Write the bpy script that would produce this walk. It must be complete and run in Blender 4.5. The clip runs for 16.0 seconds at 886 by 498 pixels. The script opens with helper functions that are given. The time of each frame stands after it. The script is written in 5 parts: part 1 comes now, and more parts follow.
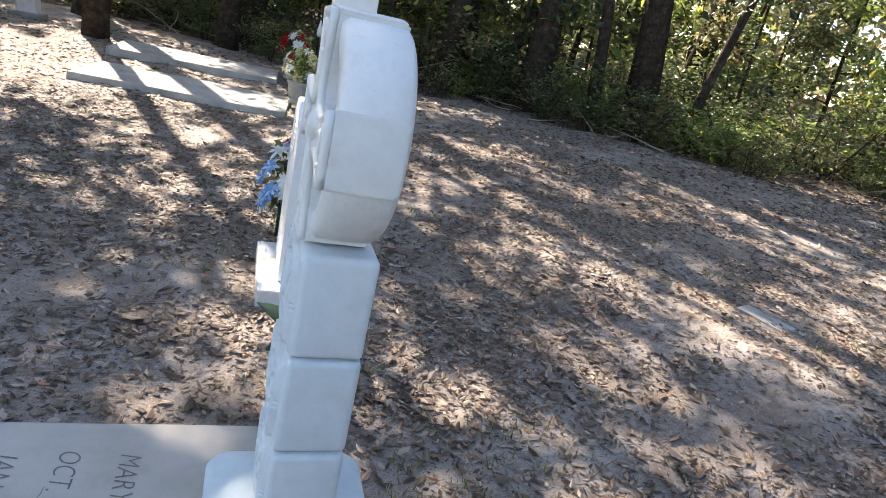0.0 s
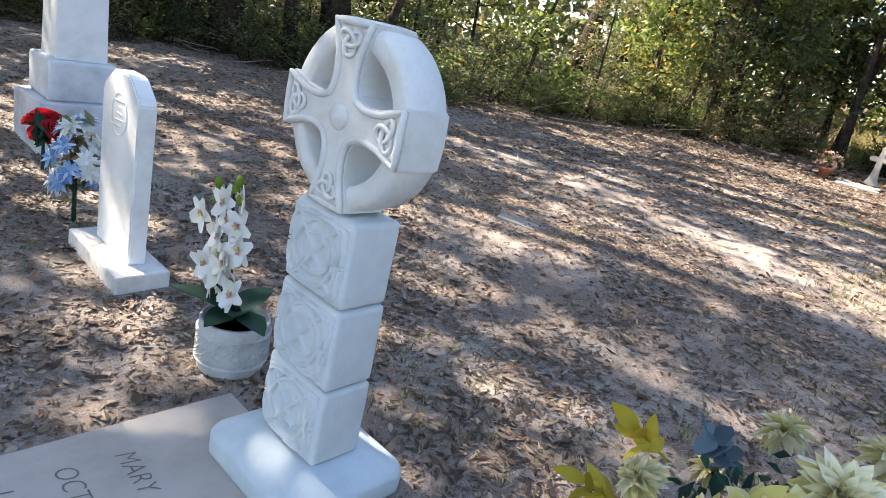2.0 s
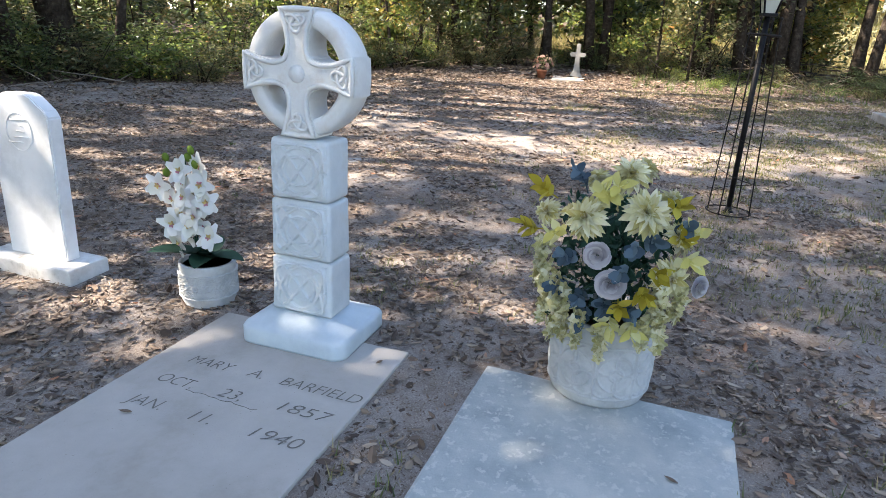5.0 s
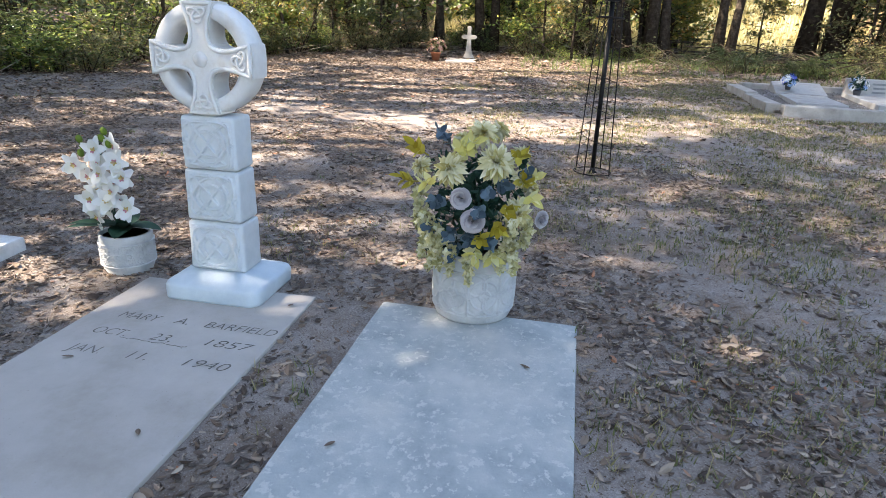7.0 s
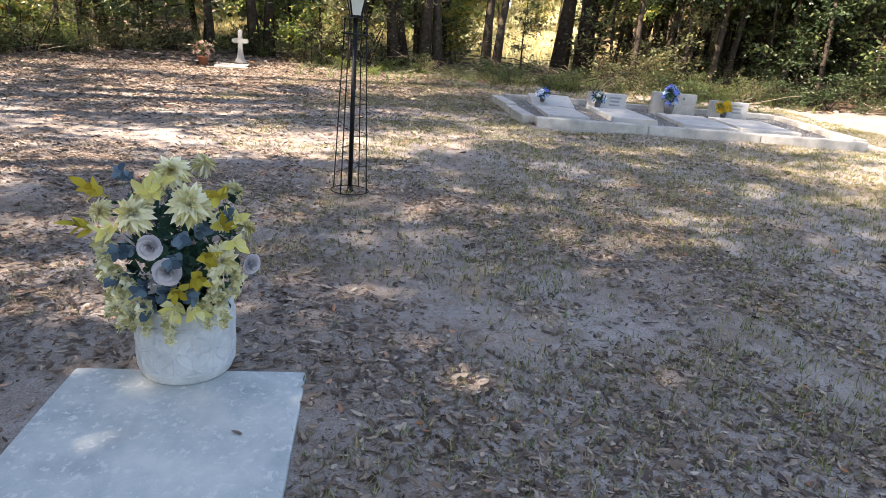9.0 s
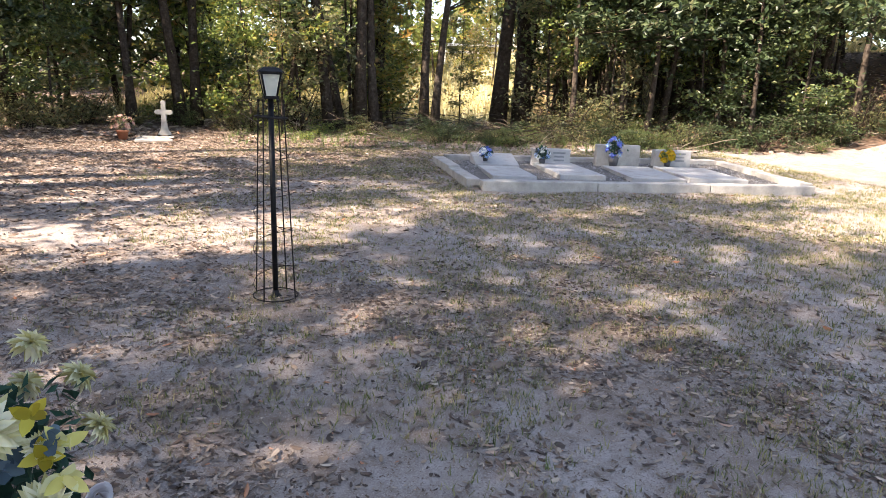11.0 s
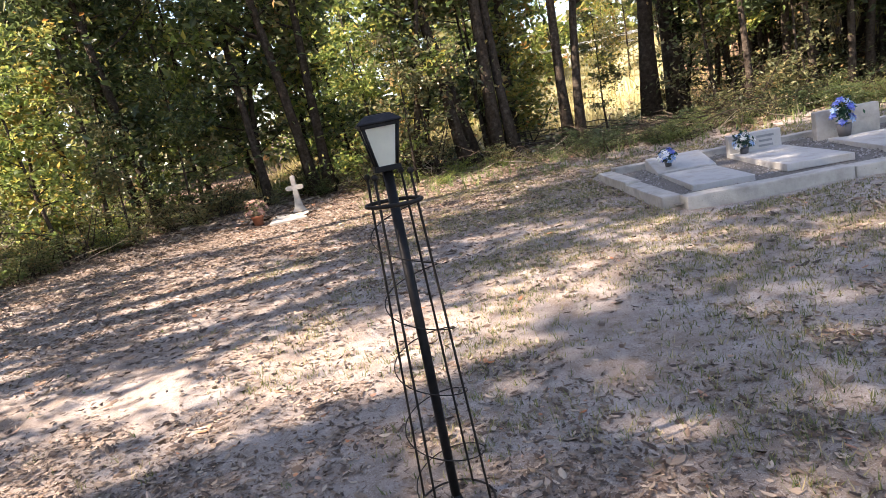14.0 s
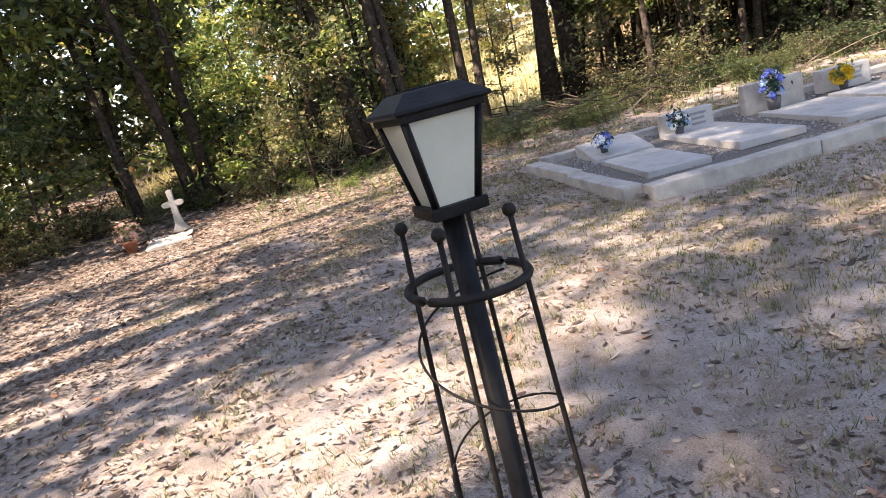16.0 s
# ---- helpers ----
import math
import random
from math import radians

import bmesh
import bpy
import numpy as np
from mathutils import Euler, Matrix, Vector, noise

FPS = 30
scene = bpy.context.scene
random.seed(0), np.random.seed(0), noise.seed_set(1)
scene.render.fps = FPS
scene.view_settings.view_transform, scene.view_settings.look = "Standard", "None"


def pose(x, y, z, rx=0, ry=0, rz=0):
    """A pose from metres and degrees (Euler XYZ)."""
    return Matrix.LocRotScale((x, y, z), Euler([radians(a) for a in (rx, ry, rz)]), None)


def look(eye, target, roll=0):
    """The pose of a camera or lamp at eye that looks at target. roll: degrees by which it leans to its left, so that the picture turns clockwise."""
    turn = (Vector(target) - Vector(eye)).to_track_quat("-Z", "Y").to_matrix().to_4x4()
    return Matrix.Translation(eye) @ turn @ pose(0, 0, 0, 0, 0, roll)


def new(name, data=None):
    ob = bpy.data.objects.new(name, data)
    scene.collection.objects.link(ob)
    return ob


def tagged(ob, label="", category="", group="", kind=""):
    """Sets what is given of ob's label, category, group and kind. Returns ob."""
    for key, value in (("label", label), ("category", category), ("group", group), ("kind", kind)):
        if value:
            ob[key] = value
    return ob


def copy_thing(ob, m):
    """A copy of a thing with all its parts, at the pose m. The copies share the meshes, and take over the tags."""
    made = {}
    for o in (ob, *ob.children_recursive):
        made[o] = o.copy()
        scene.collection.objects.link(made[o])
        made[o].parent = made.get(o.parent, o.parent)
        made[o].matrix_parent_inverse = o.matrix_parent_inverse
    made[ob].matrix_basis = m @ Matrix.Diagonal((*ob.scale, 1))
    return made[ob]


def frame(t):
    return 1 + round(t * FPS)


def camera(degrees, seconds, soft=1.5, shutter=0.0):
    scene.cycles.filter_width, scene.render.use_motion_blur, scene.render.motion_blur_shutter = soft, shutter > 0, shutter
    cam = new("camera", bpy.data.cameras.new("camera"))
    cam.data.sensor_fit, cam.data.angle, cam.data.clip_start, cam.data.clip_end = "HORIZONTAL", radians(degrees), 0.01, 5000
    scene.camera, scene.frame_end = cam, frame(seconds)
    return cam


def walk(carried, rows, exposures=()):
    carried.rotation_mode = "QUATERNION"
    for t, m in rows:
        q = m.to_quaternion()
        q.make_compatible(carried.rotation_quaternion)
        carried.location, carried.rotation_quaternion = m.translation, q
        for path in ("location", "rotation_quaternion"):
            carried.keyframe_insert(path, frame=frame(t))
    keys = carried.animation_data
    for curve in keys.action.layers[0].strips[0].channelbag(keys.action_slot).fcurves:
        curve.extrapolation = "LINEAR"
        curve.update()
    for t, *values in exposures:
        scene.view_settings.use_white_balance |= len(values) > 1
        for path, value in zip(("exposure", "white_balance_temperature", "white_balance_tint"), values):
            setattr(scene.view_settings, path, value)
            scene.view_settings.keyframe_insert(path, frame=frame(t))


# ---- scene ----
cam = camera(70.0, 16.0, soft=0.7)
PATH = [
    (0, (0.016, 0.017, 1.498), (0.651, 1.795, 0.838), 13.3),
    (0.5, (-0.195, 0.017, 1.48), (0.66, 1.703, 0.829), 13.1),
    (1, (-0.413, 0.078, 1.459), (0.652, 1.641, 0.81), 13.0),
    (1.5, (-0.649, 0.11, 1.473), (0.636, 1.499, 0.825), 13.7),
    (2, (-0.923, 0.095, 1.494), (0.529, 1.318, 0.862), 13.4),
    (2.5, (-1.142, 0.136, 1.487), (0.402, 1.244, 0.863), 12.1),
    (3, (-1.327, 0.189, 1.489), (0.298, 1.153, 0.836), 9.1),
    (3.5, (-1.534, 0.18, 1.491), (0.186, 0.963, 0.836), 7.8),
    (4, (-1.725, 0.153, 1.444), (0.028, 0.86, 0.79), 5.9),
    (4.2, (-1.799, 0.13, 1.417), (-0.036, 0.815, 0.766), 5.2),
    (6.3, (-2.617, -0.123, 1.412), (-0.794, 0.354, 0.743), 1.9),
    (6.5, (-2.645, -0.143, 1.424), (-0.816, 0.305, 0.749), 1.9),
    (7, (-2.666, -0.225, 1.439), (-0.815, 0.108, 0.759), 2.4),
    (7.5, (-2.65, -0.301, 1.459), (-0.774, -0.163, 0.779), 3.7),
    (8, (-2.587, -0.42, 1.479), (-0.705, -0.474, 0.802), 4.9),
    (8.5, (-2.489, -0.516, 1.498), (-0.608, -0.687, 0.84), 5.0),
    (9, (-2.384, -0.592, 1.551), (-0.507, -0.87, 0.918), 4.9),
    (9.2, (-2.327, -0.618, 1.563), (-0.45, -0.917, 0.94), 4.8),
    (11.3, (-1.345, -0.785, 1.743), (0.556, -1.207, 1.286), 1.6),
    (11.5, (-1.202, -0.824, 1.752), (0.715, -1.187, 1.313), 0.6),
    (12, (-0.833, -0.893, 1.779), (1.114, -1.088, 1.363), -1.9),
    (12.5, (-0.431, -0.856, 1.778), (1.524, -0.978, 1.374), -4.8),
    (13, (-0.049, -0.804, 1.777), (1.908, -0.896, 1.375), -7.4),
    (13.5, (0.369, -0.77, 1.787), (2.331, -0.779, 1.402), -10.0),
    (14, (0.77, -0.717, 1.776), (2.733, -0.693, 1.397), -11.3),
    (14.5, (1.172, -0.569, 1.817), (3.135, -0.545, 1.434), -12.9),
    (15, (1.5, -0.473, 1.833), (3.462, -0.479, 1.444), -14.0),
    (15.5, (1.882, -0.434, 1.861), (3.838, -0.509, 1.454), -14.8),
    (16, (2.2, -0.327, 1.849), (4.119, -0.636, 1.378), -14.3),
]
walk(cam, [(t, look(eye, target, roll)) for t, eye, target, roll in PATH], [(0, 2.15, 6750, 13), (4.2, 2.2, 6700, 13), (7, 2.32, 6850, 14), (9.2, 2.3, 6950, 16), (12.5, 2.2, 7000, 20), (16, 2.18, 7050, 21)])

# ---- world, sun ----
SUN_AZ, SUN_EL = 107.0, 43.0
sun_way = Vector((math.cos(radians(SUN_AZ)) * math.cos(radians(SUN_EL)), math.sin(radians(SUN_AZ)) * math.cos(radians(SUN_EL)), math.sin(radians(SUN_EL))))
world = bpy.data.worlds.new("world")
scene.world = world
world.use_nodes = True
wt = world.node_tree
sky = wt.nodes.new("ShaderNodeTexSky")
sky.sky_type = "NISHITA"
sky.sun_disc = False
sky.sun_elevation = radians(SUN_EL)
sky.sun_rotation = radians(90 - SUN_AZ)
wt.nodes["Background"].inputs["Strength"].default_value = 0.115
wt.links.new(sky.outputs[0], wt.nodes["Background"].inputs["Color"])
sun = new("sun", bpy.data.lights.new("sun", "SUN"))
sun.data.energy = 5.0
sun.data.angle = radians(0.55)
sun.data.color = (1.0, 0.91, 0.78)
sun.matrix_world = look(sun_way * 40, (0, 0, 0))


# ---- materials ----
def srgb(r, g, b):
    return tuple((c / 255 / 12.92 if c < 10 else ((c / 255 + 0.055) / 1.055) ** 2.4) for c in (r, g, b)) + (1.0,)


def material(name, stops, scale=8.0, rough=0.8, bump=0.2, bump_scale=60.0, metal=0.0, fleck=None, fleck_scale=120.0, fleck_cut=0.62, translucent=0.0, island=False, spec=0.4, detail=6.0, bump_dist=0.01, per_object=0.0):
    """A surface: colours over a broad noise, optional flecks, a fine relief, and variation by island or object."""
    m = bpy.data.materials.new(name)
    m.use_nodes = True
    nt = m.node_tree
    N, L = nt.nodes, nt.links
    b = N["Principled BSDF"]
    b.inputs["Roughness"].default_value = rough
    b.inputs["Metallic"].default_value = metal
    b.inputs["Specular IOR Level"].default_value = spec
    co = N.new("ShaderNodeTexCoord")
    ramp = N.new("ShaderNodeValToRGB")
    e = ramp.color_ramp.elements
    while len(e) < len(stops):
        e.new(0.5)
    for el, (p, c) in zip(e, stops):
        el.position, el.color = p, (*c[:3], 1)
    if island:
        g = N.new("ShaderNodeNewGeometry")
        L.new(g.outputs["Random Per Island"], ramp.inputs[0])
    else:
        n = N.new("ShaderNodeTexNoise")
        n.inputs["Scale"].default_value, n.inputs["Detail"].default_value, n.inputs["Roughness"].default_value = scale, detail, 0.65
        L.new(co.outputs["Object"], n.inputs["Vector"])
        fac = n.outputs["Fac"]
        if per_object:
            oi = N.new("ShaderNodeObjectInfo")
            ma = N.new("ShaderNodeMath")
            ma.operation = "MULTIPLY_ADD"
            L.new(oi.outputs["Random"], ma.inputs[0])
            ma.inputs[1].default_value = per_object
            L.new(fac, ma.inputs[2])
            fac = ma.outputs[0]
        L.new(fac, ramp.inputs[0])
    col = ramp.outputs[0]
    if fleck:
        n2 = N.new("ShaderNodeTexNoise")
        n2.inputs["Scale"].default_value, n2.inputs["Detail"].default_value, n2.inputs["Roughness"].default_value = fleck_scale, 6.0, 0.65
        L.new(co.outputs["Object"], n2.inputs["Vector"])
        r2 = N.new("ShaderNodeValToRGB")
        r2.color_ramp.elements[0].position, r2.color_ramp.elements[1].position = fleck_cut, fleck_cut + 0.06
        L.new(n2.outputs["Fac"], r2.inputs[0])
        mx = N.new("ShaderNodeMixRGB")
        L.new(r2.outputs[0], mx.inputs[0])
        L.new(col, mx.inputs[1])
        mx.inputs[2].default_value = (*fleck[:3], 1)
        col = mx.outputs[0]
    L.new(col, b.inputs["Base Color"])
    if bump:
        n3 = N.new("ShaderNodeTexNoise")
        n3.inputs["Scale"].default_value, n3.inputs["Detail"].default_value = bump_scale, 5.0
        L.new(co.outputs["Object"], n3.inputs["Vector"])
        bp = N.new("ShaderNodeBump")
        bp.inputs["Strength"].default_value, bp.inputs["Distance"].default_value = bump, bump_dist
        L.new(n3.outputs["Fac"], bp.inputs["Height"])
        L.new(bp.outputs[0], b.inputs["Normal"])
    if translucent:
        tr = N.new("ShaderNodeBsdfTranslucent")
        L.new(col, tr.inputs["Color"])
        ms = N.new("ShaderNodeMixShader")
        ms.inputs[0].default_value = translucent
        L.new(b.outputs[0], ms.inputs[1])
        L.new(tr.outputs[0], ms.inputs[2])
        L.new(ms.outputs[0], N["Material Output"].inputs["Surface"])
    return m


def ground_material():
    m = bpy.data.materials.new("sandy_ground")
    m.use_nodes = True
    nt = m.node_tree
    N, L = nt.nodes, nt.links
    b = N["Principled BSDF"]
    b.inputs["Roughness"].default_value = 0.95
    b.inputs["Specular IOR Level"].default_value = 0.15
    co = N.new("ShaderNodeTexCoord")

    def noise_ramp(scale, detail, a, c, rough=0.6):
        n = N.new("ShaderNodeTexNoise")
        n.inputs["Scale"].default_value, n.inputs["Detail"].default_value, n.inputs["Roughness"].default_value = scale, detail, rough
        L.new(co.outputs["Object"], n.inputs["Vector"])
        r = N.new("ShaderNodeValToRGB")
        r.color_ramp.elements[0].position, r.color_ramp.elements[1].position = a, c
        L.new(n.outputs["Fac"], r.inputs[0])
        return r.outputs[0], n.outputs["Fac"]

    def mix(f, c1, c2):
        x = N.new("ShaderNodeMixRGB")
        L.new(f, x.inputs[0])
        for i, c in ((1, c1), (2, c2)):
            if isinstance(c, tuple):
                x.inputs[i].default_value = (*c, 1)
            else:
                L.new(c, x.inputs[i])
        return x.outputs[0]

    big, _ = noise_ramp(0.9, 8, 0.40, 0.62, 0.7)
    mid, _ = noise_ramp(5, 8, 0.44, 0.66, 0.75)
    fine, ff = noise_ramp(110, 6, 0.42, 0.6, 0.8)
    crumb, _ = noise_ramp(190, 3, 0.60, 0.66)
    chip, _ = noise_ramp(75, 3, 0.60, 0.64, 0.7)
    sand = mix(big, (0.40, 0.36, 0.33), (0.285, 0.235, 0.195))
    soil = mix(big, (0.215, 0.172, 0.14), (0.175, 0.125, 0.092))
    col = mix(mid, sand, soil)
    grain = N.new("ShaderNodeMath")
    grain.operation = "MULTIPLY"
    L.new(fine, grain.inputs[0])
    grain.inputs[1].default_value = 0.55
    col = mix(grain.outputs[0], col, (0.13, 0.097, 0.073))
    col = mix(crumb, col, (0.46, 0.41, 0.36))
    col = mix(chip, col, (0.12, 0.08, 0.055))
    L.new(col, b.inputs["Base Color"])
    bp = N.new("ShaderNodeBump")
    bp.inputs["Strength"].default_value, bp.inputs["Distance"].default_value = 0.6, 0.012
    L.new(ff, bp.inputs["Height"])
    L.new(bp.outputs[0], b.inputs["Normal"])
    return m


GROUND = ground_material()
FLOOR = material("woodland_floor", [(0.3, (0.03, 0.021, 0.014)), (0.5, (0.085, 0.053, 0.034)), (0.65, (0.15, 0.09, 0.055)), (0.8, (0.06, 0.06, 0.032))], scale=7, rough=0.95, bump=0.8, bump_scale=25, detail=10, bump_dist=0.04)
MEADOW = material("dry_meadow", [(0.3, (0.24, 0.23, 0.11)), (0.55, (0.36, 0.34, 0.20)), (0.75, (0.22, 0.26, 0.11))], scale=1.5, rough=0.95, bump=0.6, bump_scale=20, detail=10, bump_dist=0.05)
CAST = material("painted_cast_stone", [(0.3, (0.60, 0.60, 0.585)), (0.55, (0.72, 0.72, 0.70)), (0.75, (0.58, 0.52, 0.45))], scale=5, rough=0.62, bump=0.6, bump_scale=70, fleck=(0.2, 0.18, 0.15), fleck_scale=55, fleck_cut=0.69, bump_dist=0.004)
SHAFT = material("bluish_white_cast_stone", [(0.3, (0.52, 0.56, 0.57)), (0.55, (0.62, 0.655, 0.665)), (0.8, (0.55, 0.55, 0.52))], scale=6, rough=0.6, bump=0.5, bump_scale=70, fleck=(0.25, 0.23, 0.2), fleck_scale=60, fleck_cut=0.72, bump_dist=0.004)
CAST_BASE = material("bluish_painted_concrete", [(0.3, (0.46, 0.53, 0.57)), (0.6, (0.56, 0.63, 0.66)), (0.8, (0.52, 0.54, 0.52))], scale=6, rough=0.6, bump=0.25, bump_scale=70, fleck=(0.16, 0.14, 0.12), fleck_scale=40, fleck_cut=0.74, bump_dist=0.004)
MARBLE = material("white_marble", [(0.3, (0.62, 0.62, 0.60)), (0.5, (0.78, 0.78, 0.77)), (0.75, (0.84, 0.84, 0.83))], scale=3.5, rough=0.5, bump=0.15, bump_scale=60, bump_dist=0.003)
MARBLE_BASE = material("weathered_marble_base", [(0.3, (0.30, 0.28, 0.24)), (0.45, (0.60, 0.58, 0.54)), (0.7, (0.76, 0.75, 0.72))], scale=9, rough=0.7, bump=0.3, bump_scale=60, bump_dist=0.004)
GREY_MARBLE = material("veined_grey_marble", [(0.35, (0.42, 0.44, 0.47)), (0.5, (0.60, 0.62, 0.64)), (0.7, (0.74, 0.75, 0.75))], scale=3, rough=0.55, bump=0.15, detail=10, bump_dist=0.003)
SLAB_TAN = material("smooth_tan_concrete", [(0.3, (0.36, 0.325, 0.28)), (0.5, (0.44, 0.405, 0.36)), (0.72, (0.49, 0.455, 0.41))], scale=3, rough=0.85, bump=0.25, bump_scale=130, fleck=(0.30, 0.27, 0.24), fleck_scale=90, fleck_cut=0.66, bump_dist=0.003)
SLAB_GREY = material("speckled_grey_concrete", [(0.32, (0.29, 0.315, 0.31)), (0.5, (0.41, 0.43, 0.41)), (0.68, (0.52, 0.515, 0.475))], scale=4, rough=0.85, bump=0.5, bump_scale=110, fleck=(0.53, 0.53, 0.49), fleck_scale=30, fleck_cut=0.55, bump_dist=0.004, detail=9)
INK = material("weathered_incision", [(0.3, (0.13, 0.12, 0.105)), (0.7, (0.23, 0.21, 0.18))], scale=20, rough=0.95, bump=0.2)
CONCRETE = material("old_concrete", [(0.3, (0.21, 0.195, 0.175)), (0.5, (0.32, 0.305, 0.275)), (0.7, (0.42, 0.40, 0.36))], scale=4, rough=0.9, bump=0.5, bump_scale=60, fleck=(0.2, 0.19, 0.17), fleck_scale=30, fleck_cut=0.66, per_object=0.12)
PALE = material("pale_painted_concrete", [(0.3, (0.28, 0.285, 0.28)), (0.55, (0.40, 0.395, 0.38)), (0.75, (0.31, 0.30, 0.275))], scale=4, rough=0.8, bump=0.3, bump_scale=60, per_object=0.1)
GRAVEL = material("grey_gravel", [(0.0, (0.08, 0.075, 0.07)), (0.5, (0.19, 0.18, 0.17)), (1.0, (0.33, 0.32, 0.31))], island=True, rough=0.9, bump=0)
GRAVEL_BED = material("gravel_bed", [(0.35, (0.07, 0.062, 0.055)), (0.6, (0.17, 0.155, 0.14))], scale=55, rough=0.95, bump=0.8, bump_scale=60, bump_dist=0.02)
POT = material("grey_cast_planter", [(0.3, (0.33, 0.34, 0.34)), (0.5, (0.47, 0.48, 0.475)), (0.75, (0.57, 0.57, 0.555))], scale=7, rough=0.8, bump=0.4, bump_scale=80, bump_dist=0.005)
BLACK = material("black_metal", [(0.3, (0.006, 0.006, 0.007)), (0.7, (0.016, 0.016, 0.017))], scale=20, rough=0.42, bump=0.1, bump_scale=150, metal=0.0, spec=0.12)
WIRE = material("dark_rusty_iron", [(0.35, (0.009, 0.008, 0.008)), (0.6, (0.02, 0.016, 0.013)), (0.8, (0.04, 0.028, 0.02))], scale=25, rough=0.6, spec=0.2, bump=0.3, bump_scale=150, bump_dist=0.002)
FROST = material("frosted_lantern_pane", [(0.3, (0.70, 0.70, 0.60)), (0.7, (0.80, 0.80, 0.70))], scale=10, rough=0.35, bump=0.1, translucent=0.35)
BARK = material("dark_bark", [(0.3, (0.022, 0.017, 0.013)), (0.55, (0.06, 0.047, 0.036)), (0.8, (0.13, 0.11, 0.09))], scale=9, rough=0.95, bump=1.0, bump_scale=22, bump_dist=0.04, spec=0.1)
TWIG = material("dry_twig", [(0.0, (0.10, 0.075, 0.055)), (0.5, (0.22, 0.18, 0.14)), (1.0, (0.38, 0.33, 0.28))], island=True, rough=0.9, bump=0)
LEAF_DARK = material("dark_green_leaves", [(0.0, (0.045, 0.066, 0.026)), (0.5, (0.088, 0.126, 0.045)), (0.85, (0.16, 0.20, 0.066)), (1.0, (0.29, 0.27, 0.095))], island=True, rough=0.33, bump=0, translucent=0.5, spec=0.6)
LEAF_LIGHT = material("bright_green_leaves", [(0.0, (0.09, 0.13, 0.036)), (0.5, (0.18, 0.25, 0.066)), (0.85, (0.31, 0.36, 0.09)), (1.0, (0.54, 0.44, 0.10))], island=True, rough=0.38, bump=0, translucent=0.5, spec=0.5)
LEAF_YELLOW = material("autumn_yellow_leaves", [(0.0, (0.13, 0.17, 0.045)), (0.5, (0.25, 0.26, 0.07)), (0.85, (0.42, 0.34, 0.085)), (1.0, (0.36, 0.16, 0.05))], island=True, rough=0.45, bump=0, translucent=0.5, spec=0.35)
LEAF_OLIVE = material("olive_leaves", [(0.0, (0.085, 0.098, 0.046)), (0.5, (0.165, 0.182, 0.082)), (0.9, (0.29, 0.26, 0.125)), (1.0, (0.40, 0.23, 0.10))], island=True, rough=0.38, bump=0, translucent=0.5, spec=0.5)
# dark evergreen tone, also used as shade on the bank's growth
LEAF_EVER = material("evergreen_leaves", [(0.0, (0.02, 0.036, 0.014)), (0.5, (0.038, 0.062, 0.024)), (0.9, (0.07, 0.095, 0.035)), (1.0, (0.11, 0.11, 0.05))], island=True, rough=0.45, bump=0, translucent=0.25, spec=0.4)
LITTER = material("fallen_oak_leaves", [(0.0, (0.035, 0.021, 0.014)), (0.3, (0.08, 0.052, 0.036)), (0.6, (0.165, 0.112, 0.076)), (0.85, (0.28, 0.21, 0.15)), (0.97, (0.42, 0.34, 0.26)), (1.0, (0.34, 0.12, 0.045))], island=True, rough=0.6, bump=0, spec=0.4)
GRASS = material("short_dry_grass", [(0.0, (0.07, 0.10, 0.035)), (0.4, (0.15, 0.165, 0.06)), (0.75, (0.29, 0.26, 0.11)), (1.0, (0.42, 0.35, 0.19))], island=True, rough=0.8, bump=0, translucent=0.3, spec=0.2)
GREEN_TUFT = material("green_weeds", [(0.0, (0.07, 0.11, 0.04)), (0.6, (0.13, 0.18, 0.06)), (1.0, (0.25, 0.26, 0.10))], island=True, rough=0.7, bump=0, translucent=0.3, spec=0.2)
STRAW = material("tall_dry_grass", [(0.0, (0.30, 0.26, 0.10)), (0.5, (0.46, 0.39, 0.18)), (1.0, (0.55, 0.48, 0.26))], island=True, rough=0.8, bump=0, translucent=0.35, spec=0.2)


# ---- tools ----
rng = np.random.default_rng(7)


def ripple(x, y, seed, wave):
    """A smooth random field of about -1 to 1."""
    r = np.random.default_rng(seed)
    out = np.zeros_like(np.asarray(x, float))
    for _ in range(7):
        a, p, k = r.uniform(0, 6.28), r.uniform(0, 6.28), r.uniform(0.5, 1.8) * 6.28 / wave
        out = out + np.sin(k * (x * math.cos(a) + y * math.sin(a)) + p)
    return out / 3.2


def gz(x, y):
    """Height of the ground."""
    x, y = np.asarray(x, float), np.asarray(y, float)
    z = np.interp(x, [-60, -2, 0, 1.5, 2.3, 3.3, 5, 8.4, 12, 14.6, 20, 45, 400], [-0.3, 0.0, 0.01, 0.055, 0.1, 0.155, 0.185, 0.25, 0.32, 0.42, 0.62, 1.2, 3.0])
    z = z + 0.012 * np.clip(y - 3, 0, 30)
    u = np.clip((x * 0.5 - y * 0.87 - 18.5) / 13, 0, 1)
    z = z + 3.4 * u * u * (3 - 2 * u)
    calm = np.clip((np.hypot(x + 0.5, (y - 1.2) * 0.8) - 1.2) / 2, 0.15, 1)
    return z + calm * (0.012 * ripple(x, y, 3, 1.6) + 0.006 * ripple(x, y, 4, 0.5))


def gzf(x, y):
    return float(gz(np.array([x]), np.array([y]))[0])


